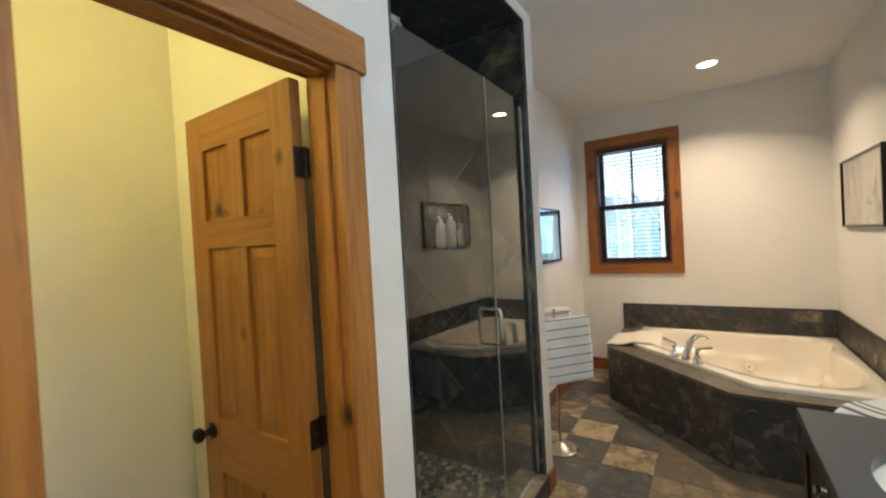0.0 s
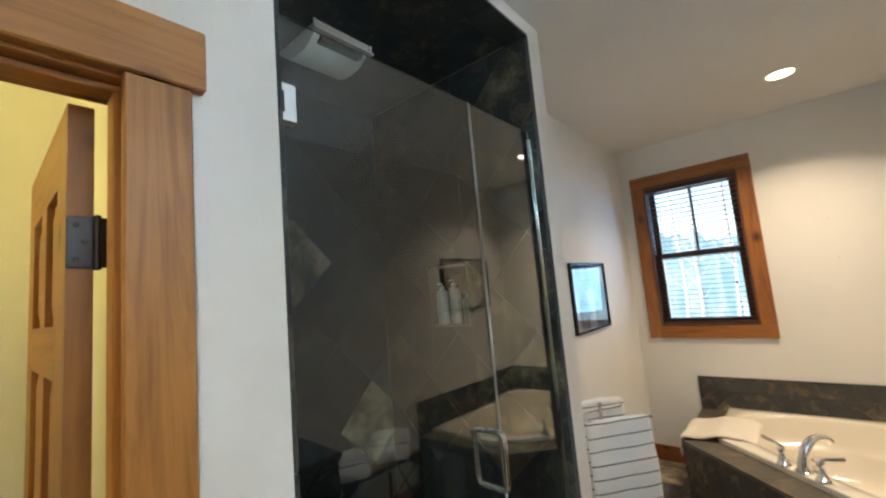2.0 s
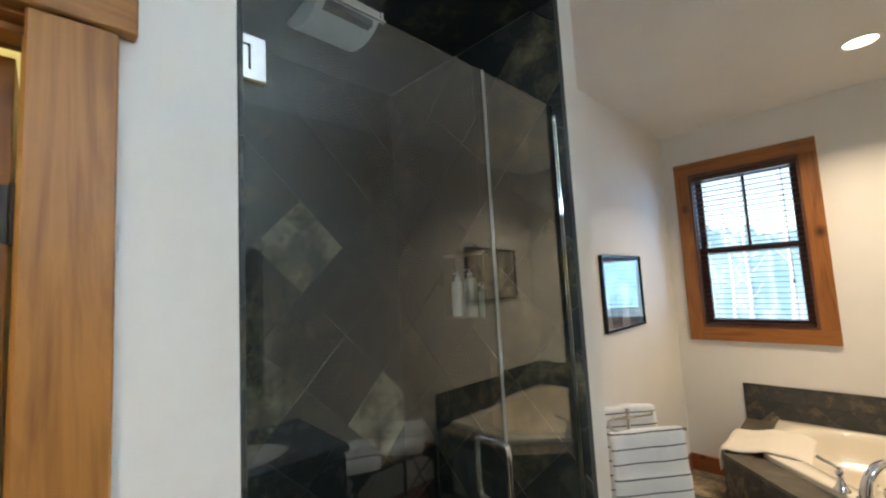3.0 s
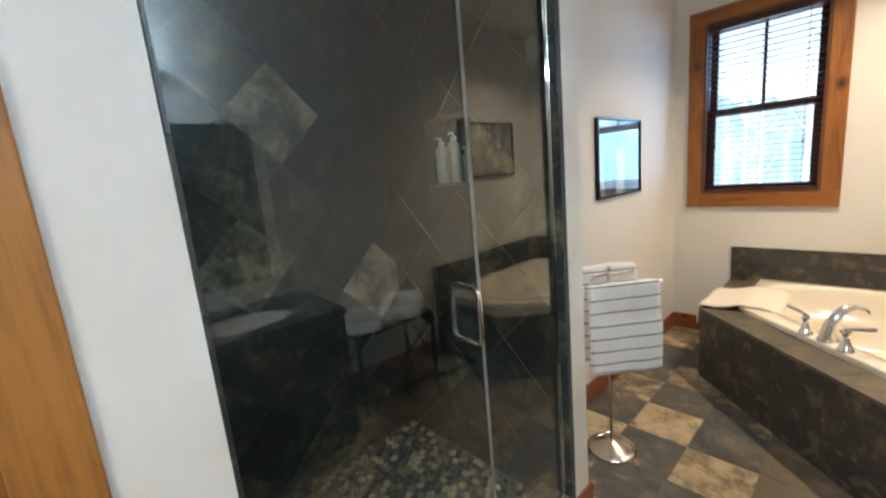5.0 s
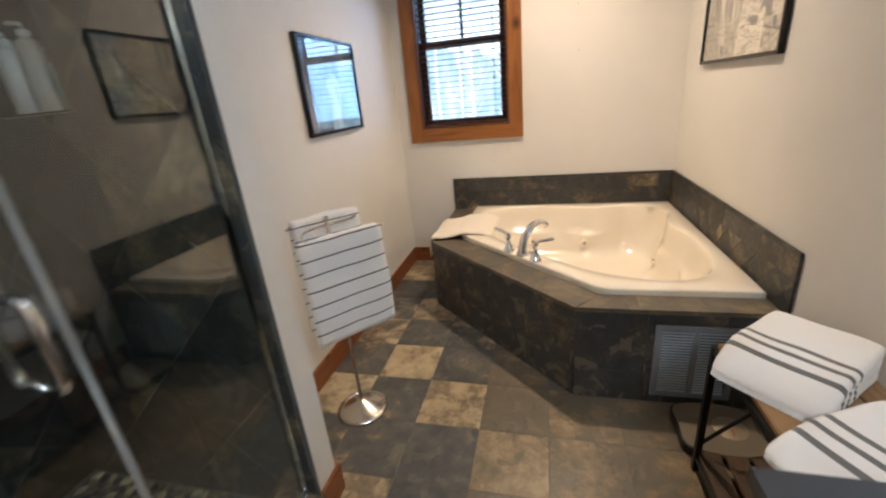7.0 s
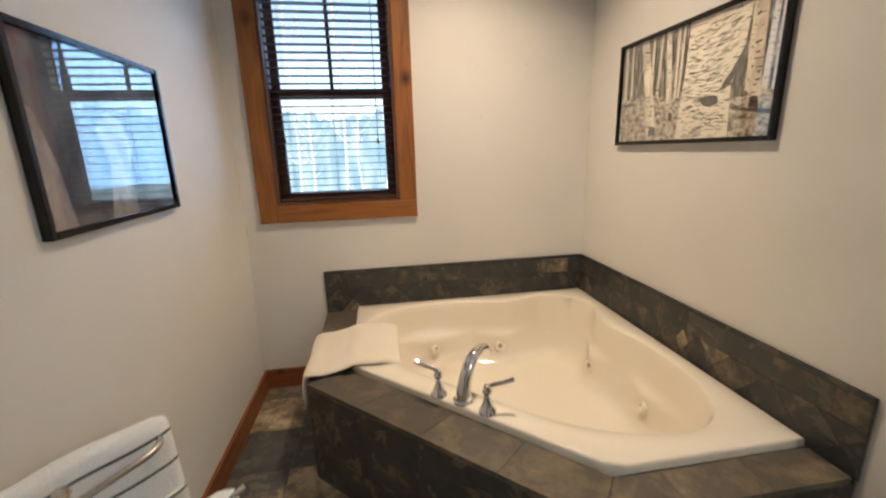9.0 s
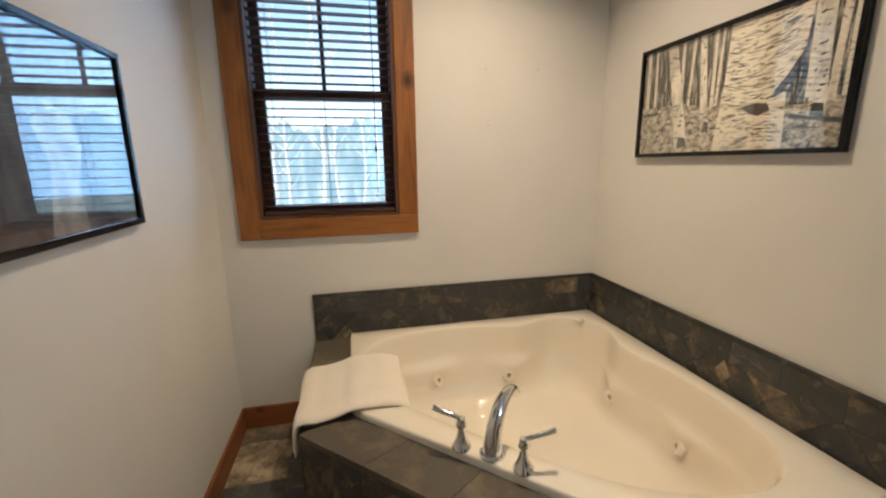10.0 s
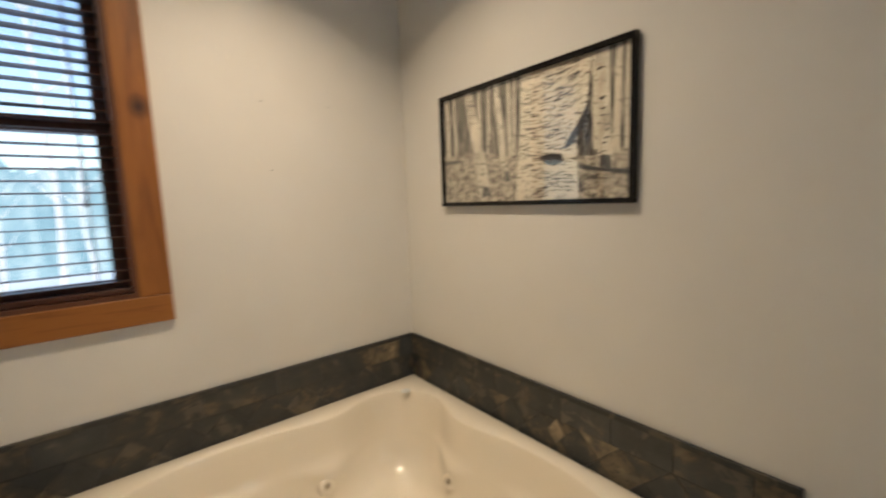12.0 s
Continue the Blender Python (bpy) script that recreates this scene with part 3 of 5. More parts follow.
GX = -0.215     # plane of the glass at the hinges; the door stands a little ajar
door_glass = thing("shower_door", "frameless clear glass shower door with chrome pull", "shower door", at=(GX, 1.330, 0.14))
door_glass.rotation_euler = (0, 0, radians(-1.2))
g = part("glass_leaf", boxes(((-0.005, 0.008, 0), (0.005, 0.757, 2.225)), bevel=0.001), SHOWER_GLASS, door_glass)
g.visible_shadow = False
for z in (0.22, 2.00):
    part("hinge_plate", boxes(((0.005, 0.003, z - 0.048), (0.017, 0.062, z + 0.048)), ((-0.017, 0.003, z - 0.048), (-0.005, 0.062, z + 0.048)), bevel=0.003), CHROME, door_glass, "chrome glass hinge")
    part("hinge_slot", boxes(((0.017, 0.026, z - 0.026), (0.0175, 0.030, z + 0.026)), ((0.017, 0.004, z + 0.022), (0.0175, 0.026, z + 0.026))), DARK_SLOT, door_glass)
hz0, hz1, hy = 0.897, 1.070, 0.694
for sg in (1, -1):
    pts = spline([(sg * 0.005, hy, hz0), (sg * 0.044, hy, hz0), (sg * 0.060, hy, hz0 + 0.016), (sg * 0.062, hy, (hz0 + hz1) / 2), (sg * 0.060, hy, hz1 - 0.016), (sg * 0.044, hy, hz1), (sg * 0.005, hy, hz1)], 6)
    part("pull_handle", tube(pts, 0.0095, 16), CHROME, door_glass, "chrome D-shaped pull", True)
SEAL = mat("clear_seal", 0.18, 0, (0.50, 0.54, 0.53))
bsdf(SEAL).inputs["Transmission Weight"].default_value = 0.55
part("edge_seal", boxes(((-0.005, 0.7575, 0), (0.005, 0.7620, 2.225)), ((0.0055, 0.748, 0), (0.0070, 0.7620, 2.225)), bevel=0.0006), SEAL, door_glass)
part("bottom_sweep", boxes(((-0.006, 0.006, -0.010), (0.006, 0.757, -0.0005))), mat("sweep_seal", 0.3, 0, (0.45, 0.47, 0.47)), door_glass)

panel = thing("fixed_glass_screen", "fixed clear glass panel in a chrome channel", "glass screen", at=(GX + 0.014, 2.097, 0.130))
g = part("glass_sheet", boxes(((-0.005, 0, 0.004), (0.005, 0.440, 2.235)), bevel=0.001), SHOWER_GLASS, panel)
g.visible_shadow = False
part("edge_seal", boxes(((-0.0055, -0.0035, 0.004), (0.0055, -0.0004, 2.235))), SEAL, panel)
part("side_channel", boxes(((-0.012, 0.436, 0.0), (-0.0055, 0.452, 2.20)), ((0.0055, 0.436, 0.0), (0.012, 0.452, 2.20)), bevel=0.001), CHROME, panel)
part("bottom_channel", boxes(((-0.012, 0.0, -0.001), (-0.0055, 0.434, 0.014)), ((0.0055, 0.0, -0.001), (0.012, 0.434, 0.014)), bevel=0.001), CHROME, panel)

vent = thing("shower_exhaust_light", "white curved plastic exhaust housing on the shower ceiling", "vent", at=(-0.70, 1.93, 2.83))
prof = spline([(0.0, -0.012, 0), (-0.02, -0.040, 0), (-0.08, -0.075, 0), (-0.16, -0.085, 0), (-0.24, -0.065, 0), (-0.30, -0.020, 0), (-0.31, 0.0, 0)], 5)
part("housing", prism([(p.x, p.y) for p in prof] + [(0.0, 0.0)], (0, -0.135, 0), (1, 0, 0), (0, 0, 1), (0, 0.27, 0)), WHITE_PLASTIC, vent)
part("louver", boxes(((-0.005, -0.15, -0.050), (0.018, 0.15, -0.040)), bevel=0.002), WHITE_PLASTIC, vent)
for y in (-0.144, 0.144):
    part("louver_bracket", boxes(((-0.004, y - 0.005, -0.040), (0.004, y + 0.005, 0))), WHITE_PLASTIC, vent)
# solid near-black block: the shade inside the recess is put into its colour
part("slot", boxes(((-0.062, -0.105, -0.066), (-0.020, 0.105, -0.036))), DARK_SLOT, vent)

structure("shower_end_backing", boxes(((XB, 2.556, 0), (-0.91, 2.5605, 2.83)), ((-0.63, 2.556, 0), (XF - 0.0005, 2.5605, 2.83)), ((-0.91, 2.556, 0), (-0.63, 2.5605, 1.50)),
          ((-0.91, 2.556, 1.82), (-0.63, 2.5605, 2.83))), SHOWER_GROUT, "dark grout behind the shower tiles")
for z0 in [0.13 + 0.305 * k for k in range(9)]:
    part("tile", boxes(((XF - 0.119, 1.3205, z0), (XF + 0.004, 1.3300, min(2.828, z0 + 0.302))), bevel=0.002), SLATE_SHOWER, bpy.data.objects["wall_shower_side"])
BOTTLES = [(-0.855, 0.034, 0.22, (0.72, 0.70, 0.64)), (-0.77, 0.033, 0.235, (0.55, 0.51, 0.43)), (-0.685, 0.027, 0.16, (0.30, 0.42, 0.42))]


def bottle(x, r, h, color):
    b = thing("toiletry_bottle", "pump bottle of shampoo on the niche shelf", "bottle", "bottles in the niche", at=(x, 2.605, 1.508))
    m = mat("bottle_plastic", 0.35, 0, color)
    part("body", lathe([(0, 0), (r * 0.92, 0), (r, 0.006), (r, h * 0.72), (r * 0.8, h * 0.80), (r * 0.4, h * 0.83), (r * 0.4, h * 0.86), (0, h * 0.86)], 24), m, b, smooth=True)
    part("pump", lathe([(0, 0), (r * 0.45, 0), (r * 0.45, h * 0.06), (0.004, h * 0.07), (0.004, h * 0.14), (0, h * 0.14)], 16, (0, 0, h * 0.862)), WHITE_PLASTIC, b, smooth=True)
    part("nozzle", tube([(0, 0, h * 0.99), (0.0, -0.02, h * 0.99), (0, -0.032, h * 0.975)], 0.005, 8), WHITE_PLASTIC, b)


for row in BOTTLES:
    bottle(*row)

# ---- tub ----
ring_out = [(-0.118, YN - 0.004), (-0.118, 4.235), (0.788, 3.362), (XR - 0.004, 3.362), (XR - 0.004, YN - 0.004)]
ring_in = [(0.105, YN - 0.045), (0.105, 4.310), (0.915, 3.525), (XR - 0.05, 3.525), (XR - 0.05, YN - 0.045)]
bm = bmesh.new()
ring = [[bm.verts.new((x, y, z)) for x, y in pts] for pts, z in ((ring_out, -0.01), (ring_out, 0.475), (ring_in, 0.475), (ring_in, -0.01))]
for a, b in zip(ring, ring[1:] + ring[:1]):
    for k in range(5):
        bm.faces.new([a[k - 1], a[k], b[k], b[k - 1]])
deck = structure("tub_deck", bm, GROUT_DARK, "slate tiled deck around the corner tub")

def inside_outline(center, ang, poly):
    """Distance from center to a polygon along an angle."""
    d = (math.cos(ang), math.sin(ang))
    best = None
    for i, q in enumerate(poly):
        p = poly[i - 1]
        ex, ey = q[0] - p[0], q[1] - p[1]
        den = d[0] * ey - d[1] * ex
        if abs(den) < 1e-9:
            continue
        t = ((p[0] - center[0]) * ey - (p[1] - center[1]) * ex) / den
        s = ((p[0] - center[0]) * d[1] - (p[1] - center[1]) * d[0]) / den
        if t > 0 and -1e-6 <= s <= 1 + 1e-6:
            best = t if best is None else min(best, t)
    return best


tub = thing("corner_bathtub", "cream acrylic corner whirlpool bathtub set in slate deck", "bathtub", at=(0, 0, 0.475))
TC = (0.98, 4.36)
HALF = [(0.150, 0.150), (0.080, 0.31), (0.140, 0.57), (0.085, 0.86), (0.085, 1.16), (0.17, 1.39), (0.38, 1.470), (0.715, 1.360)]
uv = HALF + [(1.062, 1.054)] + [(b, a) for a, b in HALF[:0:-1]]
basin = [(1.597 - p.x, 5.066 - p.y) for p in spline([(u, v, 0) for u, v in uv], 10, True)]
OUT = [(0.065, 5.066), (0.065, 4.345), (0.085, 4.290), (0.886, 3.519), (0.951, 3.492), (1.597, 3.492), (1.597, 5.066)]
outline = []
for x, y in basin:
    a = math.atan2(y - TC[1], x - TC[0])
    r = inside_outline(TC, a, OUT)
    outline.append((TC[0] + r * math.cos(a), TC[1] + r * math.sin(a)))
# outline corners are kept by moving the nearest ray's foot onto each
for cx, cy in OUT:
    k = min(range(len(outline)), key=lambda i: (outline[i][0] - cx) ** 2 + (outline[i][1] - cy) ** 2)
    outline[k] = (cx, cy)
bm = bmesh.new()


def loop(points, z):
    return [bm.verts.new((x, y, z)) for x, y in points]


def toward(points, f):
    return [(TC[0] + (x - TC[0]) * f, TC[1] + (y - TC[1]) * f) for x, y in points]


def blend(f):
    return [(a[0] + (b[0] - a[0]) * f, a[1] + (b[1] - a[1]) * f) for a, b in zip(outline, basin)]


RESTS = [math.atan2(y - TC[1], x - TC[0]) for x, y in ((0.63, 4.80), (0.98, 4.86), (1.42, 4.52), (1.42, 4.12))]


def moulded(f, swell):
    """The basin's outline drawn in by f, swelling inward where the arm rests are."""
    out = []
    for x, y in basin:
        a = math.atan2(y - TC[1], x - TC[0])
        g = max(math.exp(-((a - r + math.pi) % (2 * math.pi) - math.pi) ** 2 / 0.045) for r in RESTS)
        k = f - 0.068 * swell * g
        out.append((TC[0] + (x - TC[0]) * k, TC[1] + (y - TC[1]) * k))
    return out


levels = [(outline, 0.001), (outline, 0.042), (toward(outline, 0.996), 0.049), (toward(outline, 0.988), 0.052), (blend(0.55), 0.052), (toward(basin, 1.006), 0.052), (toward(basin, 1.001), 0.0495), (toward(basin, 0.995), 0.043)]
levels += [(moulded(f, w), z) for f, w, z in ((0.985, 0, 0.01), (0.975, 0, -0.05), (0.964, 0, -0.10), (0.957, 0.12, -0.125), (0.951, 0.55, -0.142), (0.946, 0.90, -0.155), (0.941, 1.0, -0.170), (0.930, 0.85, -0.192),
           (0.915, 0.62, -0.215), (0.897, 0.38, -0.245), (0.868, 0.12, -0.285), (0.81, 0, -0.322), (0.74, 0, -0.338), (0.62, 0, -0.343), (0.3, 0, -0.345))]
rings = [loop(p, z) for p, z in levels]
for a, b in zip(rings, rings[1:]):
    for k in range(len(a)):
        bm.faces.new([a[k - 1], a[k], b[k], b[k - 1]])
c = bm.verts.new((*TC, -0.346))
for k in range(len(rings[-1])):
    bm.faces.new([rings[-1][k - 1], rings[-1][k], c])
shell = part("shell", bm, ACRYLIC, tub, smooth="all")


def jet(x, y, z, f):
    a = math.atan2(y - TC[1], x - TC[0])
    r = inside_outline(TC, a, basin) * f
    n = Vector((-math.cos(a), -math.sin(a), 0.35)).normalized()
    p = Vector((TC[0] + r * math.cos(a), TC[1] + r * math.sin(a), z)) + n * 0.002
    j = part("jet", lathe([(0, 0.004), (0.013, 0.004), (0.016, 0.012), (0.024, 0.013), (0.035, 0.008), (0.039, -0.012)], 24, p, n), ACRYLIC, tub, "cream jet with brass centre", True)
    part("jet_core", lathe([(0, 0.014), (0.008, 0.013), (0.0115, 0.005), (0.0115, 0.0)], 12, p, n), NICKEL, j, "brass-coloured nozzle", True)


for x, y in ((0.63, 4.80), (0.96, 4.86), (1.42, 4.52), (1.42, 4.12), (0.62, 4.30), (1.05, 3.70)):
    jet(x, y, -0.228, 0.876 if x > 0.62 and y > 4.0 else 0.902)
part("overflow_plate", lathe([(0, 0.006), (0.020, 0.005), (0.026, 0.0)], 24, (1.44, 4.91, 0.052)), WHITE_PLASTIC, tub, "small oval overflow cap", True)
part("air_button", lathe([(0, 0.005), (0.010, 0.004), (0.012, 0.0)], 16, (0.24, 4.74, 0.052)), NICKEL, tub, smooth=True)
part("drain", lathe([(0, 0.004), (0.022, 0.003), (0.03, 0.0)], 20, (0.86, 4.22, -0.345)), NICKEL, tub, smooth=True)

# tub filler
spout = thing("tub_faucet", "curved chrome tub spout on the tub rim", "faucet", at=(0.525, 3.925, 0.527))
dirn = Vector((0.70, 0.66, 0)).normalized()
part("base_ring", lathe([(0, 0), (0.043, 0), (0.043, 0.006), (0.036, 0.012), (0, 0.014)], 28), CHROME, spout, smooth=True)
arc = [dirn * d + Vector((0, 0, h)) for d, h in ((0.0, 0.005), (0.004, 0.05), (0.022, 0.105), (0.062, 0.152), (0.112, 0.170), (0.155, 0.160), (0.178, 0.138))]
pts = spline(arc, 6)
part("spout_tube", tube(pts, [0.034 - 0.015 * min(1, i / (len(pts) * 0.75)) for i in range(len(pts))], 18), CHROME, spout, smooth=True)


def tub_handle(x, y, lever):
    h = thing("tub_valve_handle", "chrome lever handle on the tub rim", "faucet handle", "tub valve handles", at=(x, y, 0.527))
    part("stem", lathe([(0, 0), (0.035, 0), (0.035, 0.006), (0.027, 0.016), (0.016, 0.046), (0.012, 0.070), (0.017, 0.076), (0.020, 0.088), (0.015, 0.099), (0.014, 0.110), (0, 0.115)], 24), CHROME, h, smooth=True)
    d = Vector((*lever, 0)).normalized()
    lev = spline([d * 0.0 + Vector((0, 0, 0.105)), d * 0.030 + Vector((0, 0, 0.115)), d * 0.065 + Vector((0, 0, 0.121)), d * 0.100 + Vector((0, 0, 0.131))], 5)
    part("lever", tube(lev, [0.0075 + 0.0035 * i / len(lev) for i in range(len(lev))], 12), CHROME, h, smooth=True)


tub_handle(0.435, 3.985, (-0.72, 0.45))
tub_handle(0.598, 3.838, (0.80, -0.10))


def cloth_panel(path, across, width, thick=0.010, n=14, wave=0.004, seed=1, name="towel"):
    """A towel laid along a path of points, as wide as the vector across, with soft waves and a rounded hem."""
    bm = bmesh.new()
    pts = spline(path, 6)
    ac = Vector(across).normalized()
    grid = []
    for side in (0, 1):
        rows = []
        for i, p in enumerate(pts):
            a, b = pts[max(i - 1, 0)], pts[min(i + 1, len(pts) - 1)]
            nrm = ac.cross((b - a).normalized())
            row = []
            for k in range(n + 1):
                u = k / n
                w = noise.noise(Vector((u * 3.1 + seed, i * 0.12, seed * 2.3))) * wave
                edge = min(u, 1 - u) * width
                t = thick / 2 * min(1, math.sqrt(min(edge, 0.012 * min(i, len(pts) - 1 - i)) / (thick * 0.7) + 0.06))
                row.append(bm.verts.new(p + ac * (u - 0.5) * width + nrm * (w + (t if side else -t))))
            rows.append(row)
        grid.append(rows)
    a, b = grid
    m = len(pts)
    for i in range(m - 1):
        for k in range(n):
            bm.faces.new([a[i][k], a[i][k + 1], a[i + 1][k + 1], a[i + 1][k]])
            bm.faces.new([b[i][k], b[i + 1][k], b[i + 1][k + 1], b[i][k + 1]])
        for k in (0, n):
            bm.faces.new([a[i][k], a[i + 1][k], b[i + 1][k], b[i][k]])
    for i in (0, m - 1):
        for k in range(n):
            bm.faces.new([a[i][k], b[i][k], b[i][k + 1], a[i][k + 1]])
    return bm


mat_towel = link_mesh("bath_mat", cloth_panel([(0.300, 4.50, 0.512), (0.235, 4.50, 0.538), (0.16, 4.50, 0.541), (0.085, 4.50, 0.541), (0.03, 4.50, 0.524), (-0.06, 4.50, 0.509), (-0.118, 4.50, 0.507), (-0.146, 4.50, 0.480), (-0.152, 4.50, 0.37)],
                      (0, 1, 0), 0.46, 0.022, 26, 0.006, 3), TERRY_PLAIN, smooth="all")
tagged(mat_towel, "folded cream terry bath mat draped over the tub edge", "bath mat")

# ---- towel stand ----
stand = thing("towel_stand", "brushed nickel floor towel stand with round base", "towel stand", at=(-0.25, 3.115, 0.0))
part("base", lathe([(0, 0), (0.125, 0), (0.125, 0.012), (0.118, 0.020), (0.108, 0.022), (0.104, 0.017), (0.090, 0.020), (0.030, 0.050), (0.012, 0.062), (0, 0.062)], 48), NICKEL, stand, smooth=True)
part("pole", tube([(0, 0, 0.05), (0, 0, 0.985)], 0.0085, 16), NICKEL, stand, smooth=True)
part("finial", lathe([(0, 0), (0.013, 0.002), (0.013, 0.012), (0.007, 0.018), (0.007, 0.028), (0.012, 0.036), (0.010, 0.046), (0, 0.050)], 18, (0, 0, 0.975)), NICKEL, stand, smooth=True)
BD = Vector((0.632, 0.775, 0))      # along the bars
BN = Vector((0.775, -0.632, 0))     # towards the room
for sg, off in ((1, 0.20), (-1, 0.07)):
    z = 0.985
    arm = [BN * 0.0, BD * -0.07 * sg + BN * 0.008 * sg, BD * -0.125 * sg + BN * off * 0.25 * sg, BD * -0.150 * sg + BN * off * 0.6 * sg, BD * -0.140 * sg + BN * off * 0.92 * sg, BD * -0.09 * sg + BN * off * sg, BD * 0.155 * sg + BN * off * sg]
    part("arm", tube(spline([p + Vector((0, 0, z)) for p in arm], 6), 0.006, 12), NICKEL, stand, smooth=True)


def hanging(off, lower, width, shift, seed, z=0.995):
    c = Vector((-0.25, 3.115, 0)) + BN * off + BD * shift
    path = [c + BN * -0.030 + Vector((0, 0, lower + 0.05)), c + BN * -0.026 + Vector((0, 0, z - 0.15)), c + BN * -0.017 + Vector((0, 0, z - 0.015)), c + Vector((0, 0, z + 0.006)),
            c + BN * 0.017 + Vector((0, 0, z - 0.015)), c + BN * 0.026 + Vector((0, 0, z - 0.15)), c + BN * 0.034 + Vector((0, 0, (lower + z) / 2)), c + BN * 0.038 + Vector((0, 0, lower))]
    t = link_mesh("hand_towel", cloth_panel(path, BD, width, 0.014, 18, 0.012, seed), TERRY_LINES, smooth="all")
    tagged(t, "white terry towel with thin dark lines on a stand", "towel", "towels on the stand")


hanging(0.19, 0.570, 0.345, -0.030, 5, 0.985)
hanging(-0.07, 0.72, 0.31, 0.02, 9, 1.005)

# ---- bench, towels, scale ----
bench = thing("bench", "black metal bench with wooden slatted seat", "bench", at=(1.39, 2.67, 0))
X0, X1, Y0, Y1, HB = -0.17, 0.19, -0.31, 0.31, 0.567
for x in (X0, X1):
    for y in (Y0, Y1):
        part("leg", boxes(((x - 0.011, y - 0.011, 0), (x + 0.011, y + 0.011, HB)), bevel=0.002), IRON, bench)
for y in (Y0, Y1):
    part("seat_rail", boxes(((X0 + 0.011, y - 0.011, HB - 0.024), (X1 - 0.011, y + 0.011, HB)), bevel=0.002), IRON, bench)
    part("foot_rail", boxes(((X0 + 0.011, y - 0.009, 0.06), (X1 - 0.011, y + 0.009, 0.078)), bevel=0.002), IRON, bench)
    part("brace", tube([(X0, y, 0.13), (X1, y, HB - 0.03)], 0.007, 8), IRON, bench)
    part("brace", tube([(X1, y + 0.012, 0.13), (X0, y + 0.012, HB - 0.03)], 0.007, 8), IRON, bench)
for x in (X0, X1):
    part("side_rail", boxes(((x - 0.010, Y0 + 0.011, HB - 0.024), (x + 0.010, Y1 - 0.011, HB)), bevel=0.002), IRON, bench)
    part("lower_rail", boxes(((x - 0.009, Y0 + 0.011, 0.06), (x + 0.009, Y1 - 0.011, 0.078)), bevel=0.002), IRON, bench)
for x in (X0, X1):
    for y, d in ((Y0, 1), (Y1, -1)):
        part("gusset", prism([(0, 0), (0.10 * d, 0), (0, -0.075)], (x - 0.002, y + 0.011 * d, HB - 0.024), (0, 1, 0), (0, 0, 1), (0.004, 0, 0)), IRON, bench, "black corner plate")
for k in range(4):
    a = X0 + 0.002 + k * 0.090
    part("seat_slat", boxes(((a, Y0 + 0.005, HB), (a + 0.084, Y1 - 0.005, HB + 0.018)), bevel=0.003), BENCH_WOOD, bench)
    part("shelf_slat", boxes(((a, Y0 - 0.005, 0.078), (a + 0.075, Y1 + 0.005, 0.088)), bevel=0.003), SHELF_WOOD, bench)


def folded(at, turn, x1, y0, layers, seed):
    """A towel folded in layers, with its rounded fold to the room."""
    towel = thing("folded_towel", "folded white towel with three grey stripes on a bench", "towel", "towels on the bench")
    towel.matrix_world = pose(*at, 0, 0, turn)
    x0, y1 = 0.0, 0.0
    z = 0.0
    for k, th in enumerate(layers):
        bm = bmesh.new()
        nx, ny = 30, 22
        grid = {}
        for side in (0, 1):
            for i in range(nx + 1):
                for j in range(ny + 1):
                    u, v = (1 - math.cos(math.pi * i / nx)) / 2, (1 - math.cos(math.pi * j / ny)) / 2
                    x = x0 + (x1 - x0) * u - 0.008 * (k == len(layers) - 1) + 0.004 * k
                    y = y0 + (y1 - y0) * v + noise.noise(Vector((u * 3, k * 4.0, seed))) * 0.006
                    ex = min(1, math.sqrt(max(0, min(u, 1 - u) * (x1 - x0)) / (th * 0.45)))
                    ey = min(1, math.sqrt(max(0, min(v, 1 - v) * (y1 - y0)) / (th * 0.30)))
                    t = th / 2 * min(ex, 0.35 + 0.65 * ey)
                    u_, v_ = 2 * u - 1, 2 * v - 1
                    x -= u_ * 0.010 * abs(v_) ** 10
                    y -= v_ * 0.010 * abs(u_) ** 10
                    bow = -0.016 * max(0.0, 1 - u / 0.28) ** 2 + noise.noise(Vector((u * 2.4, v * 2.2, seed + k * 0.3))) * 0.009 * (k / max(1, len(layers) - 1))
                    sink = min(1.0, 0.45 + 0.55 * min(1.0, u / 0.34) ** 0.8)
                    c = Vector((x, y, (z + th / 2 + (t if side else -t)) * sink + max(bow, -0.2 * z)))
                    grid[side, i, j] = bm.verts.new(c)
        for i in range(nx):
            for j in range(ny):
                for side in (0, 1):
                    bm.faces.new([grid[side, i, j], grid[side, i + 1, j], grid[side, i + 1, j + 1], grid[side, i, j + 1]])
        for i in range(nx):
            for j in (0, ny):
                bm.faces.new([grid[0, i, j], grid[0, i + 1, j], grid[1, i + 1, j], grid[1, i, j]])
        for j in range(ny):
            for i in (0, nx):
                bm.faces.new([grid[0, i, j], grid[0, i, j + 1], grid[1, i, j + 1], grid[1, i, j]])
        part("fold", bm, TERRY_BENCH, towel, smooth="all")
        z += th * 0.93
    return towel


folded((1.128, 2.803, HB + 0.017), 43, 0.385, -0.285, (0.018, 0.018, 0.022, 0.044), 2.0)
folded((1.140, 2.500, HB + 0.017), 27, 0.385, -0.29, (0.018, 0.018, 0.036), 6.0)

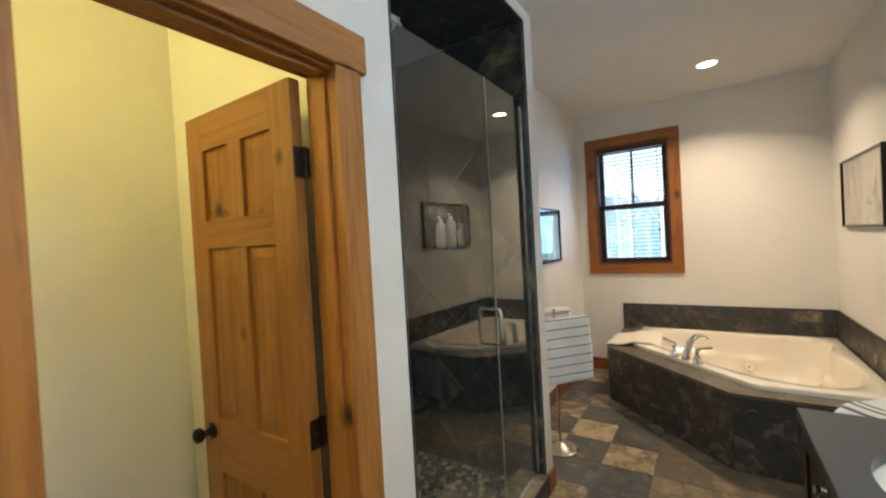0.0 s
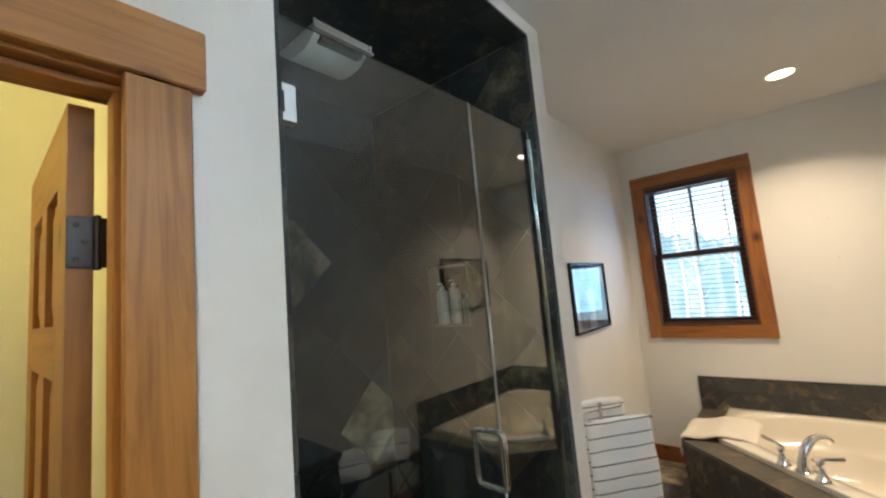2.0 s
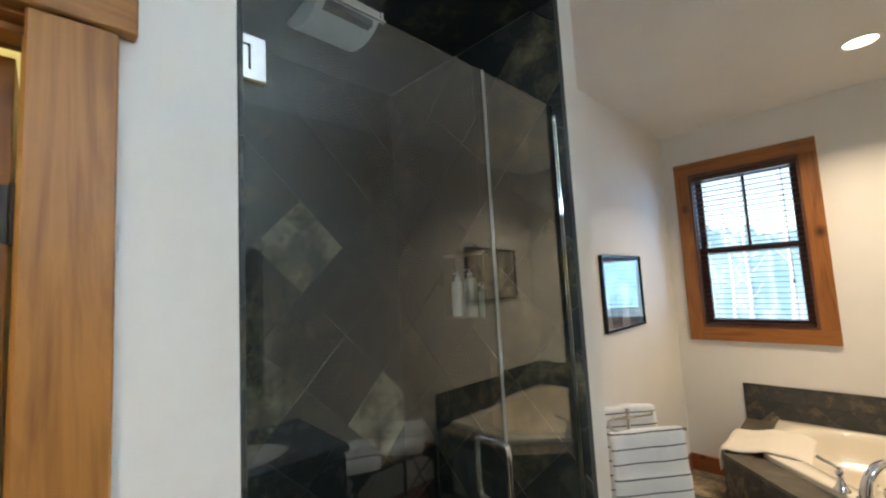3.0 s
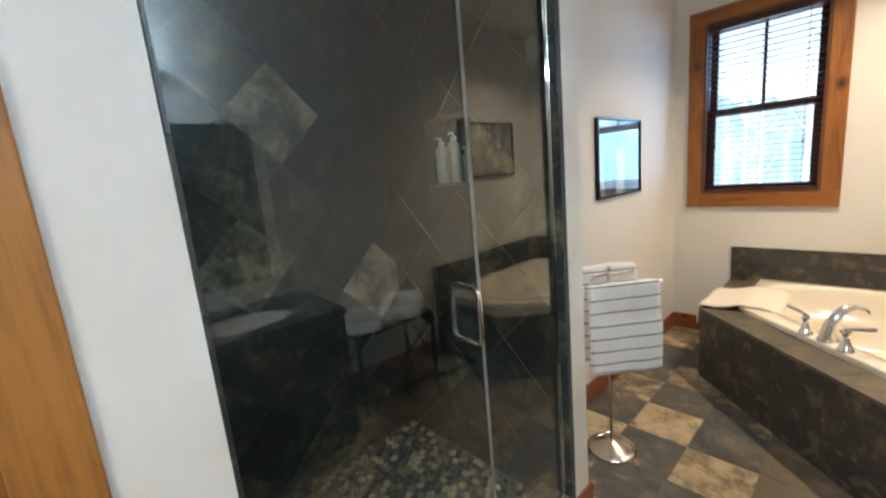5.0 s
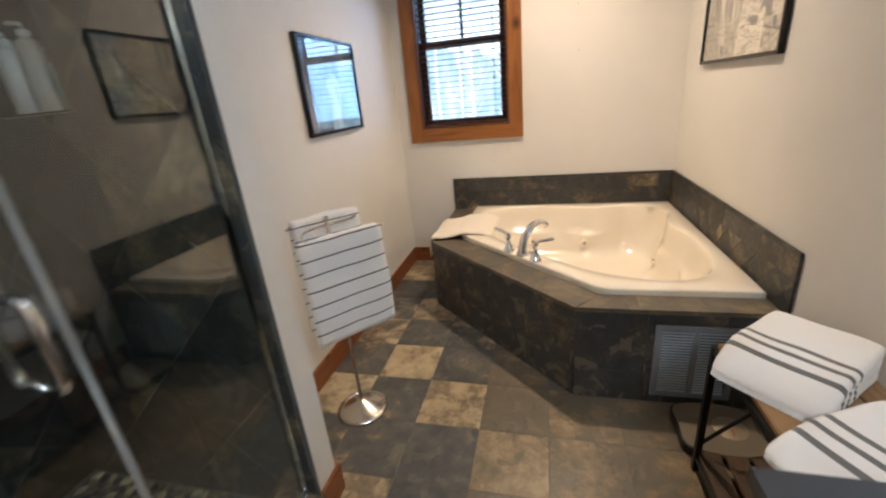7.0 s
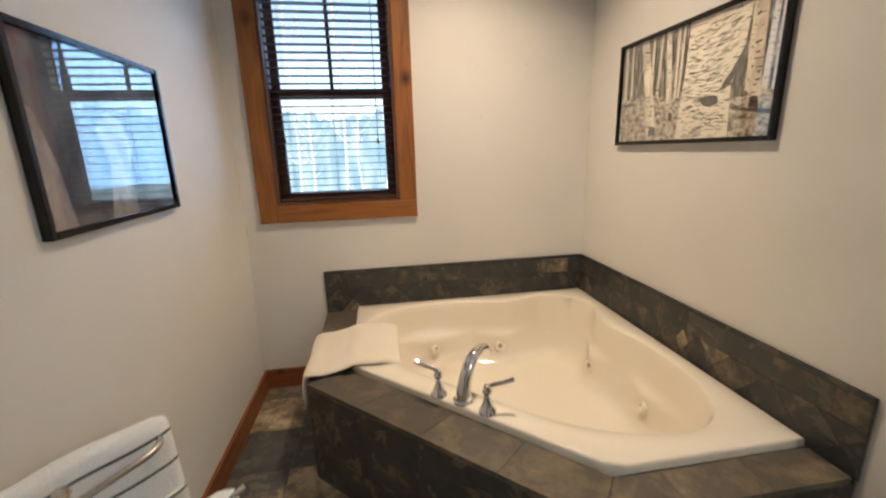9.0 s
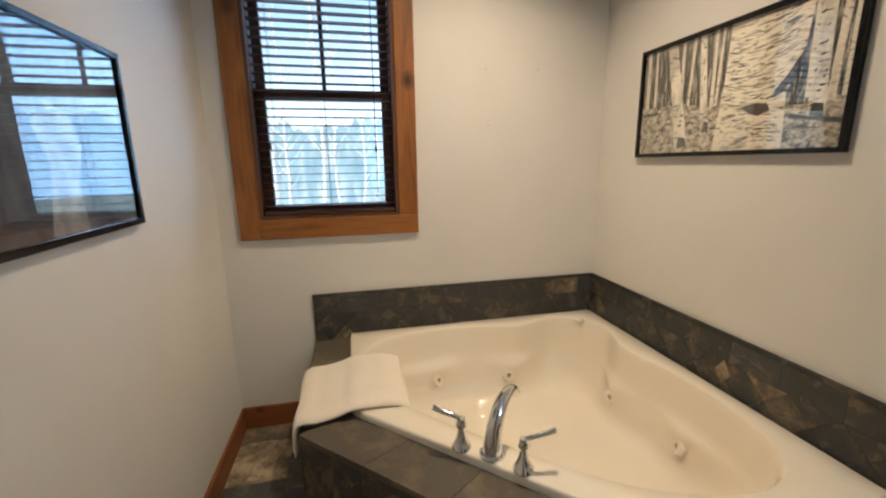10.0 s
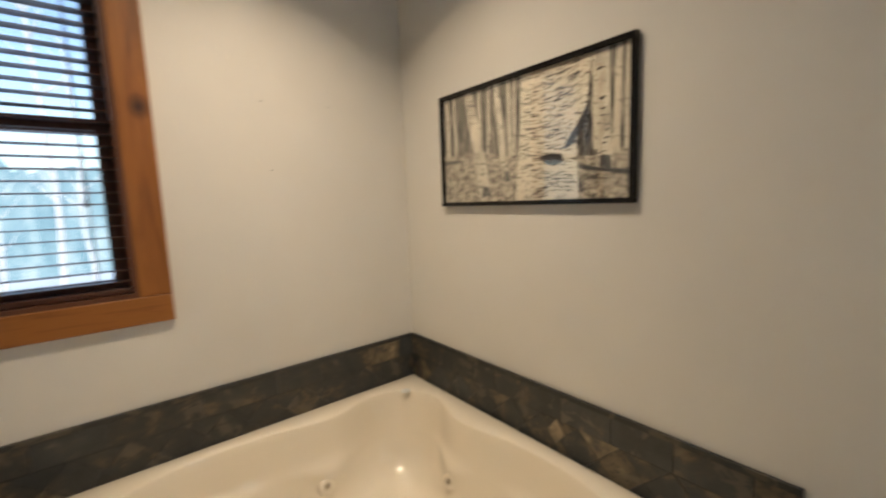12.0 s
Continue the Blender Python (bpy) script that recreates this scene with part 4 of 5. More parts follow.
scale = thing("bathroom_scale", "bronze-toned bathroom scale with black edge, on floor", "scale", at=(1.36, 3.17, 0.0))
prof = spline([(-0.145, -0.12, 0), (0, -0.155, 0), (0.145, -0.12, 0), (0.155, 0, 0), (0.145, 0.12, 0), (0, 0.150, 0), (-0.145, 0.12, 0), (-0.155, 0, 0)], 6, True)
part("body", prism([(p.x, p.y) for p in prof], (0, 0, 0.004), (1, 0, 0), (0, 1, 0), (0, 0, 0.036)), IRON, scale)
part("platform", prism([(p.x * 0.95, p.y * 0.95) for p in prof], (0, 0, 0.041), (1, 0, 0), (0, 1, 0), (0, 0, 0.006)), mat("scale_top", 0.3, 0.3, (0.26, 0.22, 0.17)), scale, "taupe metallic platform")
part("dial", lathe([(0, 0.003), (0.060, 0.003), (0.066, 0.0)], 32, (0.045, 0.0, 0.0475)), mat("scale_dial", 0.3, 0.4, (0.42, 0.34, 0.24)), scale, "round pale dial", True)
part("trim_edge", prism([(p.x * 0.985, p.y * 0.985) for p in prof], (0, 0, 0.0402), (1, 0, 0), (0, 1, 0), (0, 0, 0.0035)), NICKEL, scale, "pale metal rim")
part("pointer", boxes(((-0.002, -0.045, 0.0506), (0.002, 0.010, 0.0512))), mat("pointer_red", 0.4, 0, (0.45, 0.10, 0.05)), scale, "thin red pointer").location = (0.045, 0, 0)
for sx in (-0.11, 0.11):
    for sy in (-0.09, 0.09):
        part("foot", lathe([(0, -0.004), (0.015, -0.004), (0.015, 0.0), (0, 0.0)], 12, (sx, sy, 0.004)), IRON, scale)

# ---- access grille in the tub apron ----
grille = thing("access_grille", "grey metal louvered access grille in tub apron", "grille", at=(1.295, 3.352, 0.235))
gw, gh = 0.165, 0.188
GREY_PAINT = mat("grille_paint", 0.38, 0.0, (0.22, 0.245, 0.28))
# paler, bluer than the frame: window light caught by the louvers, put into the colour
LOUVER_LIT = mat("louver_paint", 0.30, 0.0, (0.42, 0.47, 0.54))
part("frame", boxes(((-gw, -0.012, -gh), (-gw + 0.028, 0, gh)), ((gw - 0.028, -0.012, -gh), (gw, 0, gh)), ((-gw + 0.028, -0.012, -gh), (gw - 0.028, 0, -gh + 0.025)),
     ((-gw + 0.028, -0.012, gh - 0.025), (gw - 0.028, 0, gh)), ((-0.012, -0.010, -gh + 0.025), (0.012, 0, gh - 0.025)), bevel=0.001), GREY_PAINT, grille)
# near-black sheet: darkens the gaps between louvers, their shade put into its colour
part("backing", boxes(((-gw + 0.02, -0.001, -gh + 0.02), (gw - 0.02, 0.0005, gh - 0.02))), DARK_SLOT, grille)
for x0, x1 in ((-gw + 0.029, -0.013), (0.013, gw - 0.029)):
    for k in range(22):
        z = -gh + 0.032 + k * 0.0148
        s = part("louver", boxes(((x0, -0.0095, -0.0011), (x1, 0.0, 0.0011))), LOUVER_LIT, grille)
        s.location = (0, 0, z)
        s.rotation_euler = (radians(24), 0, 0)

# ---- vanity ----
VX, VY0, VY1, VZ = 0.980, 0.55, 2.190, 0.87
counter_bm = bmesh.new()
SC = (1.275, 1.72)
n = 48
hole = [(SC[0] + 0.22 * math.cos(2 * math.pi * k / n), SC[1] + 0.27 * math.sin(2 * math.pi * k / n)) for k in range(n)]
rect = [(VX - 0.02, VY0), (XR - 0.001, VY0), (XR - 0.001, VY1), (VX - 0.02, VY1)]
outer = []
for x, y in hole:
    a = math.atan2(y - SC[1], x - SC[0])
    r = inside_outline(SC, a, rect)
    outer.append((SC[0] + r * math.cos(a), SC[1] + r * math.sin(a)))
for cx, cy in rect:
    k = min(range(n), key=lambda i: (outer[i][0] - cx) ** 2 + (outer[i][1] - cy) ** 2)
    outer[k] = (cx, cy)
loops = [[counter_bm.verts.new((x, y, z)) for x, y in pts] for pts, z in ((outer, VZ - 0.035), (outer, VZ - 0.002), ([(SC[0] + (x - SC[0]) * 0.997, SC[1] + (y - SC[1]) * 0.997) for x, y in outer], VZ), (hole, VZ), (hole, VZ - 0.035))]
for a, b in zip(loops, loops[1:] + loops[:1]):
    for k in range(n):
        counter_bm.faces.new([a[k - 1], a[k], b[k], b[k - 1]])
tagged(link_mesh("vanity_counter", counter_bm, COUNTER), "charcoal stone vanity counter with an undermount sink", "counter")
sink = thing("sink", "white oval undermount porcelain sink", "sink", at=(SC[0], SC[1], VZ - 0.036))
bm = lathe([(1.06, 0.0), (1.0, 0.0), (0.98, -0.02), (0.93, -0.07), (0.78, -0.12), (0.45, -0.145), (0.1, -0.15), (0, -0.15)], 48)
for v in bm.verts:
    v.co = Vector((v.co.x * 0.225, v.co.y * 0.275, v.co.z))
part("bowl", bm, PORCELAIN, sink, smooth=True)
part("drain", lathe([(0, 0.004), (0.02, 0.003), (0.026, 0)], 20, (0, 0, -0.149)), CHROME, sink, smooth=True)
vanity = thing("vanity_cabinet", "dark espresso wood vanity cabinet with chrome knobs", "cabinet", at=(VX, VY0, 0))
cw = VY1 - VY0 - 0.02
part("body", boxes(((0.012, 0.01, 0.09), (XR - VX - 0.002, 0.028, VZ - 0.036)), ((0.012, cw - 0.008, 0.09), (XR - VX - 0.002, cw + 0.01, VZ - 0.036)), ((0.012, 0.028, 0.09), (XR - VX - 0.002, cw - 0.008, 0.11)),
     ((0.06, 0.02, 0), (0.08, cw, 0.09)), ((0.012, 0.028, VZ - 0.07), (0.03, cw - 0.008, VZ - 0.036)), bevel=0.001), CABINET, vanity)
for k in range(4):
    y0 = 0.012 + k * cw / 4
    y1 = y0 + cw / 4 - 0.006
    d = part("door", boxes(((-0.008, y0, 0.105), (0.010, y0 + 0.055, VZ - 0.060)), ((-0.008, y1 - 0.055, 0.105), (0.010, y1, VZ - 0.060)), ((-0.008, y0 + 0.055, 0.105), (0.010, y1 - 0.055, 0.165)),
             ((-0.008, y0 + 0.055, VZ - 0.120), (0.010, y1 - 0.055, VZ - 0.060)), ((0.002, y0 + 0.055, 0.165), (0.008, y1 - 0.055, VZ - 0.120)), bevel=0.0015), CABINET, vanity)
    yk = y1 - 0.03 if k % 2 == 0 else y0 + 0.03
    part("knob", lathe([(0, 0), (0.008, 0), (0.006, 0.012), (0.014, 0.018), (0.015, 0.026), (0, 0.030)], 18, (-0.008, yk, VZ - 0.10), (-1, 0, 0)), CHROME, d, "round chrome knob", True)
vspout = thing("sink_faucet", "chrome widespread sink faucet spout", "faucet", at=(1.535, 1.70, VZ))
part("base_ring", lathe([(0, 0), (0.028, 0), (0.026, 0.008), (0, 0.010)], 24), CHROME, vspout, smooth=True)
part("spout_tube", tube(spline([(0, 0, 0.005), (-0.004, 0, 0.07), (-0.03, 0, 0.115), (-0.075, 0, 0.125), (-0.11, 0, 0.105)], 6), 0.012, 14), CHROME, vspout, smooth=True)
for dy in (-0.10, 0.10):
    h = thing("sink_valve_handle", "chrome lever handle beside the sink spout", "faucet handle", "sink valve handles", at=(1.535, 1.70 + dy, VZ))
    part("stem", lathe([(0, 0), (0.024, 0), (0.022, 0.006), (0.011, 0.03), (0.010, 0.045), (0.014, 0.052), (0.010, 0.066), (0, 0.068)], 20), CHROME, h, smooth=True)
    part("lever", tube([(0, 0, 0.062), (0, dy * 0.35, 0.066), (0, dy * 0.75, 0.075)], 0.005, 10), CHROME, h, smooth=True)
mirror = thing("wall_mirror", "large plain wall mirror above the vanity", "mirror", at=(XR, 1.38, 1.46))
part("mirror_glass", boxes(((-0.008, -0.76, -0.47), (-0.002, 0.72, 0.50)), bevel=0.002), MIRROR, mirror)
part("backing", boxes(((-0.002, -0.755, -0.465), (0, 0.715, 0.495))), DARK_SLOT, mirror)
vlight = thing("vanity_light", "chrome bar vanity light above the mirror", "lamp", at=(XR, 1.38, 2.20))
part("bar", boxes(((-0.03, -0.28, -0.03), (0, 0.28, 0.03)), bevel=0.004), CHROME, vlight)
for y in (-0.14, 0.14):
    part("arm", tube(spline([(-0.03, y, 0), (-0.09, y, 0.0), (-0.12, y, 0.02), (-0.12, y, 0.05)], 4), 0.007, 10), CHROME, vlight, smooth=True)
    cup = part("shade", lathe([(0.020, 0.05), (0.038, 0.055), (0.055, 0.085), (0.062, 0.115), (0.060, 0.115), (0.052, 0.086), (0.036, 0.058), (0.020, 0.053)], 24, (-0.12, y, 0)), COOL_FACE, vlight, "frosted glowing glass shade", True)

# ---- recessed lights ----


def downlight(x, y):
    d = thing("recessed_light", "round recessed ceiling light, lit warm", "lamp", "recessed ceiling lights", at=(x, y, CEIL))
    part("trim_ring", lathe([(0.070, -0.002), (0.074, -0.007), (0.092, -0.006), (0.096, -0.0005)], 40), WHITE_PLASTIC, d, smooth=True)
    part("lens", lathe([(0, -0.004), (0.070, -0.003)], 40), LAMP_FACE, d, "glowing lens")


downlight(0.74, 4.30)
downlight(1.25, 0.30)

# ---- pictures ----


def flat(bm, pts, x, mi, s):
    """A flat shape of a print, in (y, z) at depth x."""
    f = bm.faces.new([bm.verts.new((x, y, z)) for y, z in pts])
    f.material_index = mi


def print_mat(name, light, dark, scale, lo=0.4, hi=0.6):
    m = mat(name, 0.6)
    nz = noise_tex(m, coords(m, scale), 1.0, 5, 0.65, 0.4)
    r = ramp(m, nz, "Fac", [(lo, dark), (hi, light)])
    ln(m, r, "Color", bsdf(m), "Base Color")
    return m


P_BACK = print_mat("print_far_wood", (0.30, 0.275, 0.225), (0.012, 0.011, 0.010), (1, 75, 11.0), 0.49, 0.64)
P_TRUNK = print_mat("print_trunk", (0.45, 0.415, 0.34), (0.05, 0.045, 0.04), (1, 34, 85), 0.36, 0.44)
P_GROUND = print_mat("print_ground", (0.40, 0.36, 0.29), (0.045, 0.04, 0.033), (1, 34, 50), 0.38, 0.60)
P_BARK = print_mat("print_bark", (0.50, 0.465, 0.385), (0.06, 0.054, 0.046), (1, 14, 90), 0.36, 0.47)
P_DARK = mat("print_dark", 0.6, 0, (0.03, 0.032, 0.035))
P_PALE = print_mat("print_pale", (0.50, 0.47, 0.40), (0.30, 0.27, 0.22), (1, 20, 9))


def framed(name, x, sgn, y0, y1, z0, z1, label, paint_print, bar=0.018, depth=0.026):
    """A framed print: sgn is the side that it faces (+1 to +x)."""
    f = thing(name, label, "picture", at=(x, (y0 + y1) / 2, (z0 + z1) / 2))
    w, h = (y1 - y0) / 2, (z1 - z0) / 2
    a, b = (0, depth * sgn)
    part("frame_side", boxes(((a, -w, -h), (b, -w + bar, h)), bevel=0.002), BLACK_FRAME, f)
    part("frame_side", boxes(((a, w - bar, -h), (b, w, h)), bevel=0.002), BLACK_FRAME, f)
    part("frame_rail", boxes(((a, -w + bar, -h), (b, w - bar, -h + bar)), bevel=0.002), BLACK_FRAME, f)
    part("frame_rail", boxes(((a, -w + bar, h - bar), (b, w - bar, h)), bevel=0.002), BLACK_FRAME, f)
    paint_print(f, sgn, w - bar, h - bar, depth)
    g = part("picture_pane", boxes(((depth * 0.62 * sgn, -w + bar, -h + bar), ((depth * 0.62 + 0.002) * sgn, w - bar, h - bar))), PICTURE_GLASS, f, "clear picture glass")
    g.visible_shadow = False


def birch_print(f, sgn, w, h, depth):
    bm = bmesh.new()
    x0 = depth * 0.35 * sgn
    st = 0.0006 * sgn
    rng = random.Random(4)

    def q(u, v):     # u from the far edge (0) to the near edge (1) as seen from the room, v from the bottom
        return (w - 2 * w * u, -h + 2 * h * v)

    flat(bm, [q(0, 0), q(1, 0), q(1, 1), q(0, 1)], x0, 0, 0)
    flat(bm, [q(0, 0), q(1, 0), q(1, 0.34), q(0.85, 0.30), q(0.5, 0.36), q(0.3, 0.44), q(0, 0.46)], x0 + st, 1, 0)
    # leaning stems: top, bottom, half width, foot
    for ut, ub, hw, b in ((0.03, 0.035, 0.014, 0.44), (0.085, 0.095, 0.010, 0.46), (0.265, 0.27, 0.011, 0.42), (0.33, 0.32, 0.008, 0.42), (0.45, 0.455, 0.010, 0.38), (0.485, 0.478, 0.008, 0.38),
                          (0.86, 0.868, 0.010, 0.34), (0.955, 0.945, 0.015, 0.30), (0.985, 0.985, 0.009, 0.32)):
        flat(bm, [q(ub - hw, b), q(ub + hw, b), q(ut + hw * 0.8, 1), q(ut - hw * 0.8, 1)], x0 + 2 * st, 5, 0)
    for ut, ub, hw, b in ((0.190, 0.300, 0.036, 0.04), (0.375, 0.435, 0.020, 0.16), (0.895, 0.905, 0.028, 0.20)):
        flat(bm, [q(ub - hw * 1.1, b), q(ub + hw * 1.1, b), q((ut + ub) / 2 + hw * 0.95, 0.52), q(ut + hw * 0.85, 1), q(ut - hw * 0.85, 1), q((ut + ub) / 2 - hw * 0.95, 0.52)], x0 + 2.5 * st, 4, 0)
        for k in range(22):
            v = b + (1 - b) * rng.random() ** 1.3
            c = ub + (ut - ub) * (v - b) / (1 - b) + rng.uniform(-0.8, 0.7) * hw
            l, t = hw * rng.uniform(0.15, 0.55), rng.uniform(0.004, 0.013)
            flat(bm, [q(c - l, v), q(c, v - t), q(c + l, v + t * 0.4), q(c, v + t)], x0 + 3 * st, 3, 0)
        flat(bm, [q(ub - hw * 0.8, b + 0.02), q(ub + hw, b), q(ub + hw * 0.7, b + 0.09), q(ub - hw * 0.5, b + 0.10)], x0 + 3 * st, 3, 0)
    big = [(0.485, 0), (0.50, 0.3), (0.515, 0.6), (0.52, 1), (0.85, 1), (0.835, 0.66), (0.79, 0.40), (0.80, 0.0)]
    flat(bm, [q(*p) for p in big], x0 + 3 * st, 2, 0)
    # bowed bark lines of the near trunk
    for k in range(420):
        v0, c = rng.uniform(0.02, 0.97), rng.uniform(0.50, 0.81)
        l, t = rng.uniform(0.006, 0.032), rng.uniform(0.0016, 0.0055)
        if c - l < 0.505 or c + l > (0.785 if v0 < 0.5 else 0.825):
            continue
        bow = lambda u: v0 + 0.055 * ((u - 0.63) / 0.16) ** 2 * (1 if v0 > 0.3 else -0.6)
        if not 0.01 < bow(c + l) < 0.98 or not 0.01 < bow(c - l) < 0.98:
            continue
        flat(bm, [q(c - l, bow(c - l)), q(c, bow(c) - t), q(c + l, bow(c + l)), q(c, bow(c) + t)], x0 + 3.6 * st, 3, 0)
    flat(bm, [q(0.61, 0.335), q(0.66, 0.355), q(0.72, 0.34), q(0.735, 0.29), q(0.69, 0.255), q(0.65, 0.275)], x0 + 4 * st, 3, 0)
    flat(bm, [q(0.745, 0.43), q(0.785, 0.52), q(0.838, 0.68), q(0.832, 0.53), q(0.80, 0.46), q(0.765, 0.39), q(0.735, 0.37)], x0 + 4 * st, 3, 0)
    flat(bm, [q(0.81, 0.215), q(1, 0.15), q(1, 0.185), q(0.88, 0.215), q(0.81, 0.245)], x0 + 4 * st, 3, 0)
    flat(bm, [q(0.0, 0.37), q(0.13, 0.38), q(0.12, 0.41), q(0.0, 0.40)], x0 + 1.7 * st, 3, 0)
    for k in range(90):
        u, v, s = rng.random() * 0.97, rng.uniform(0.02, 0.40), rng.uniform(0.004, 0.018)
        if 0.47 < u < 0.81:
            continue
        flat(bm, [q(u, v), q(u + s, v + s * 0.8), q(u + s * 1.4, v - s * 0.4)], x0 + 1.5 * st, rng.choice((3, 4)), 0)
    part("print", bm, [P_BACK, P_GROUND, P_BARK, P_DARK, P_PALE, P_TRUNK], f, "sepia photograph of birch trunks")


P_FAINT = print_mat("print_faint", (0.26, 0.25, 0.24), (0.14, 0.14, 0.14), (1, 20, 9))
P_DEEP = print_mat("print_deep", (0.10, 0.11, 0.12), (0.02, 0.024, 0.028), (1, 9, 5), 0.35, 0.65)


def pale_trunk_print(f, sgn, w, h, depth):
    bm = bmesh.new()
    x0, st = depth * 0.35 * sgn, 0.0006 * sgn

    def q(u, v):
        return (-w + 2 * w * u, -h + 2 * h * v)

    flat(bm, [q(0, 0), q(1, 0), q(1, 1), q(0, 1)], x0, 0, 0)
    flat(bm, [q(0.40, 0.0), q(0.62, 0.0), q(0.60, 0.25), q(0.66, 0.45), q(0.62, 0.60), q(0.50, 0.66), q(0.40, 0.55), q(0.46, 0.35)], x0 + st, 1, 0)
    flat(bm, [q(0, 0), q(0.16, 0), q(0.12, 0.35), q(0.06, 0.62), q(0, 0.66)], x0 + st, 1, 0)
    flat(bm, [q(0.16, 0.06), q(1, 0.06), q(1, 0.13), q(0.16, 0.11)], x0 + 0.5 * st, 2, 0)
    part("print", bm, [P_DEEP, P_FAINT, P_DARK], f, "dark photograph with a pale trunk")


framed("birch_picture", XR, -1, 3.783, 4.735, 1.495, 2.010, "black-framed sepia photograph of birch trunks behind glass", birch_print)
framed("dark_picture", XL, 1, 3.62, 4.285, 1.305, 1.810, "black-framed dark photograph behind reflecting glass", pale_trunk_print)

# nails left in the window wall
for x, z in ((0.878, 1.983), (1.188, 1.988), (0.897, 1.686)):
    nail = link_mesh("wall_nail", lathe([(0, 0), (0.0012, 0), (0.0012, 0.008), (0.0024, 0.008), (0.0024, 0.010), (0, 0.0105)], 10, (x, YN, z), (0, -1, 0)), BRONZE)
    tagged(nail, "small bare nail stuck in the white wall", "nail", "nails in the wall")

# ---- outdoors ----
tagged(link_mesh("ground", boxes(((-300, YN + 0.6, -1.6), (300, 600, -1.4))), SNOW), "snow-covered ground outside the window", "ground", kind="structure")
TRUNK = print_mat("aspen_bark", (0.60, 0.62, 0.64), (0.40, 0.43, 0.46), (6, 6, 30), 0.34, 0.5)


def aspen(x, y, h, seed):
    r = random.Random(seed)
    t = thing("aspen_tree", "bare pale aspen tree standing in snow", "tree", "trees outside", at=(x, y, -1.4))
    base = [(0, 0, 0)]
    for k in range(1, 7):
        base.append((base[-1][0] + r.uniform(-0.12, 0.12), base[-1][1] + r.uniform(-0.1, 0.1), h * k / 6))
    pts = spline(base, 3)
    part("trunk", tube(pts, [0.052 * (1 - 0.85 * i / (len(pts) - 1)) + 0.01 for i in range(len(pts))], 8), TRUNK, t, smooth=True)
    bm = bmesh.new()
    for k in range(16):
        i = r.randrange(5, len(pts) - 1)
        p, a = pts[i], r.uniform(0, 6.28)
        ln_ = r.uniform(0.5, 1.5) * (1 - 0.6 * i / len(pts))
        q = [p, p + Vector((math.cos(a) * ln_ * 0.5, math.sin(a) * ln_ * 0.5, ln_ * 0.4)), p + Vector((math.cos(a) * ln_, math.sin(a) * ln_, ln_ * 1.1))]
        b2 = tube(q, [0.022, 0.012, 0.004], 5)
        me = bpy.data.meshes.new("limb")
        b2.to_mesh(me)
        b2.free()
        bm.from_mesh(me)
        bpy.data.meshes.remove(me)
    part("limbs", bm, TRUNK, t)


rng = random.Random(12)
for k in range(12):
    aspen(-5.2 + k * 0.85 + rng.uniform(-0.3, 0.3), YN + 9 + rng.uniform(0, 7), rng.uniform(7, 10), 100 + k)

# far woods behind the trees: a self-glowing sheet, daylight and haze put into its colour
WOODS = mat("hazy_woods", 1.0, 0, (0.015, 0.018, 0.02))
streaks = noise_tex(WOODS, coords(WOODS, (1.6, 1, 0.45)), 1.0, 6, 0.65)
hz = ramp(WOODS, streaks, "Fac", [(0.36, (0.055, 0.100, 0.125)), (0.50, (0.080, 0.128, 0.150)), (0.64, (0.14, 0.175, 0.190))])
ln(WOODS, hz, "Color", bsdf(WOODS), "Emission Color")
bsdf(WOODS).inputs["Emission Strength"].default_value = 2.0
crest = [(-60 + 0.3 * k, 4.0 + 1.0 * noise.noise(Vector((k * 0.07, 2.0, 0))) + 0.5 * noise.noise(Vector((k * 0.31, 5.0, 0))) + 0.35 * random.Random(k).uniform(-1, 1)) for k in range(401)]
tagged(link_mesh("backdrop", prism([(-60, -1.5)] + [(60, -1.5)] + crest[::-1], (0, YN + 24, 0), (1, 0, 0), (0, 0, 1), (0, 0.5, 0)), WOODS), "self-glowing backdrop of hazy blue-green winter woods in the distance", "woods", kind="structure")

# ---- tiles ----
PITCH = 0.312
TAN = {(-1, 0), (0, -1), (-1, -3), (-1, 2), (-2, -5), (2, -6), (0, -8)}
DARKT = {(-1, -1), (0, -2), (0, 0), (-2, 0), (-2, -2), (-1, 1), (-1, -2), (0, -3), (1, -4)}


def floor_choice(i, j, r):
    if (i, j) in TAN:
        return FLOOR_TAN
    if (i, j) in DARKT:
        return FLOOR_DARK
    if i >= 1 and -4 < j < 1:
        return FLOOR_BROWN
    return FLOOR_MIXED if i >= 1 and j < 1 else r.choice((FLOOR_MIXED, FLOOR_MIXED, FLOOR_DARK))


def on_floor(x, y):
    return (x - -0.118) * (3.362 - 4.235) - (y - 4.235) * (0.788 + 0.118) > -0.12 if y > 3.30 and x > -0.2 else True


O = (0.045, 3.375)
for rect_ in ((XF + 0.004, YS, XR, 2.67), (XL, 2.67, XR, YN)):
    tile_field(floor, (0, 0, -0.010), (1, 0, 0), (0, 1, 0), (0, 0, 1), rect_, (PITCH, PITCH), SLATE, 0, O, 0.0035, 0.010,
               keep=lambda x, y: not (y > 3.37 and x > -0.11 and (y > 4.26 or (x + y) > 4.16)) and not (x > 1.15 and y < 2.1), choose=floor_choice)
tile_field(floor, (0, 0, -0.010), (1, 0, 0), (0, 1, 0), (0, 0, 1), (-1.42, -0.5, XF - 0.12, 1.19), (PITCH, PITCH), SLATE, 0, O, 0.0035, 0.010, choose=floor_choice)

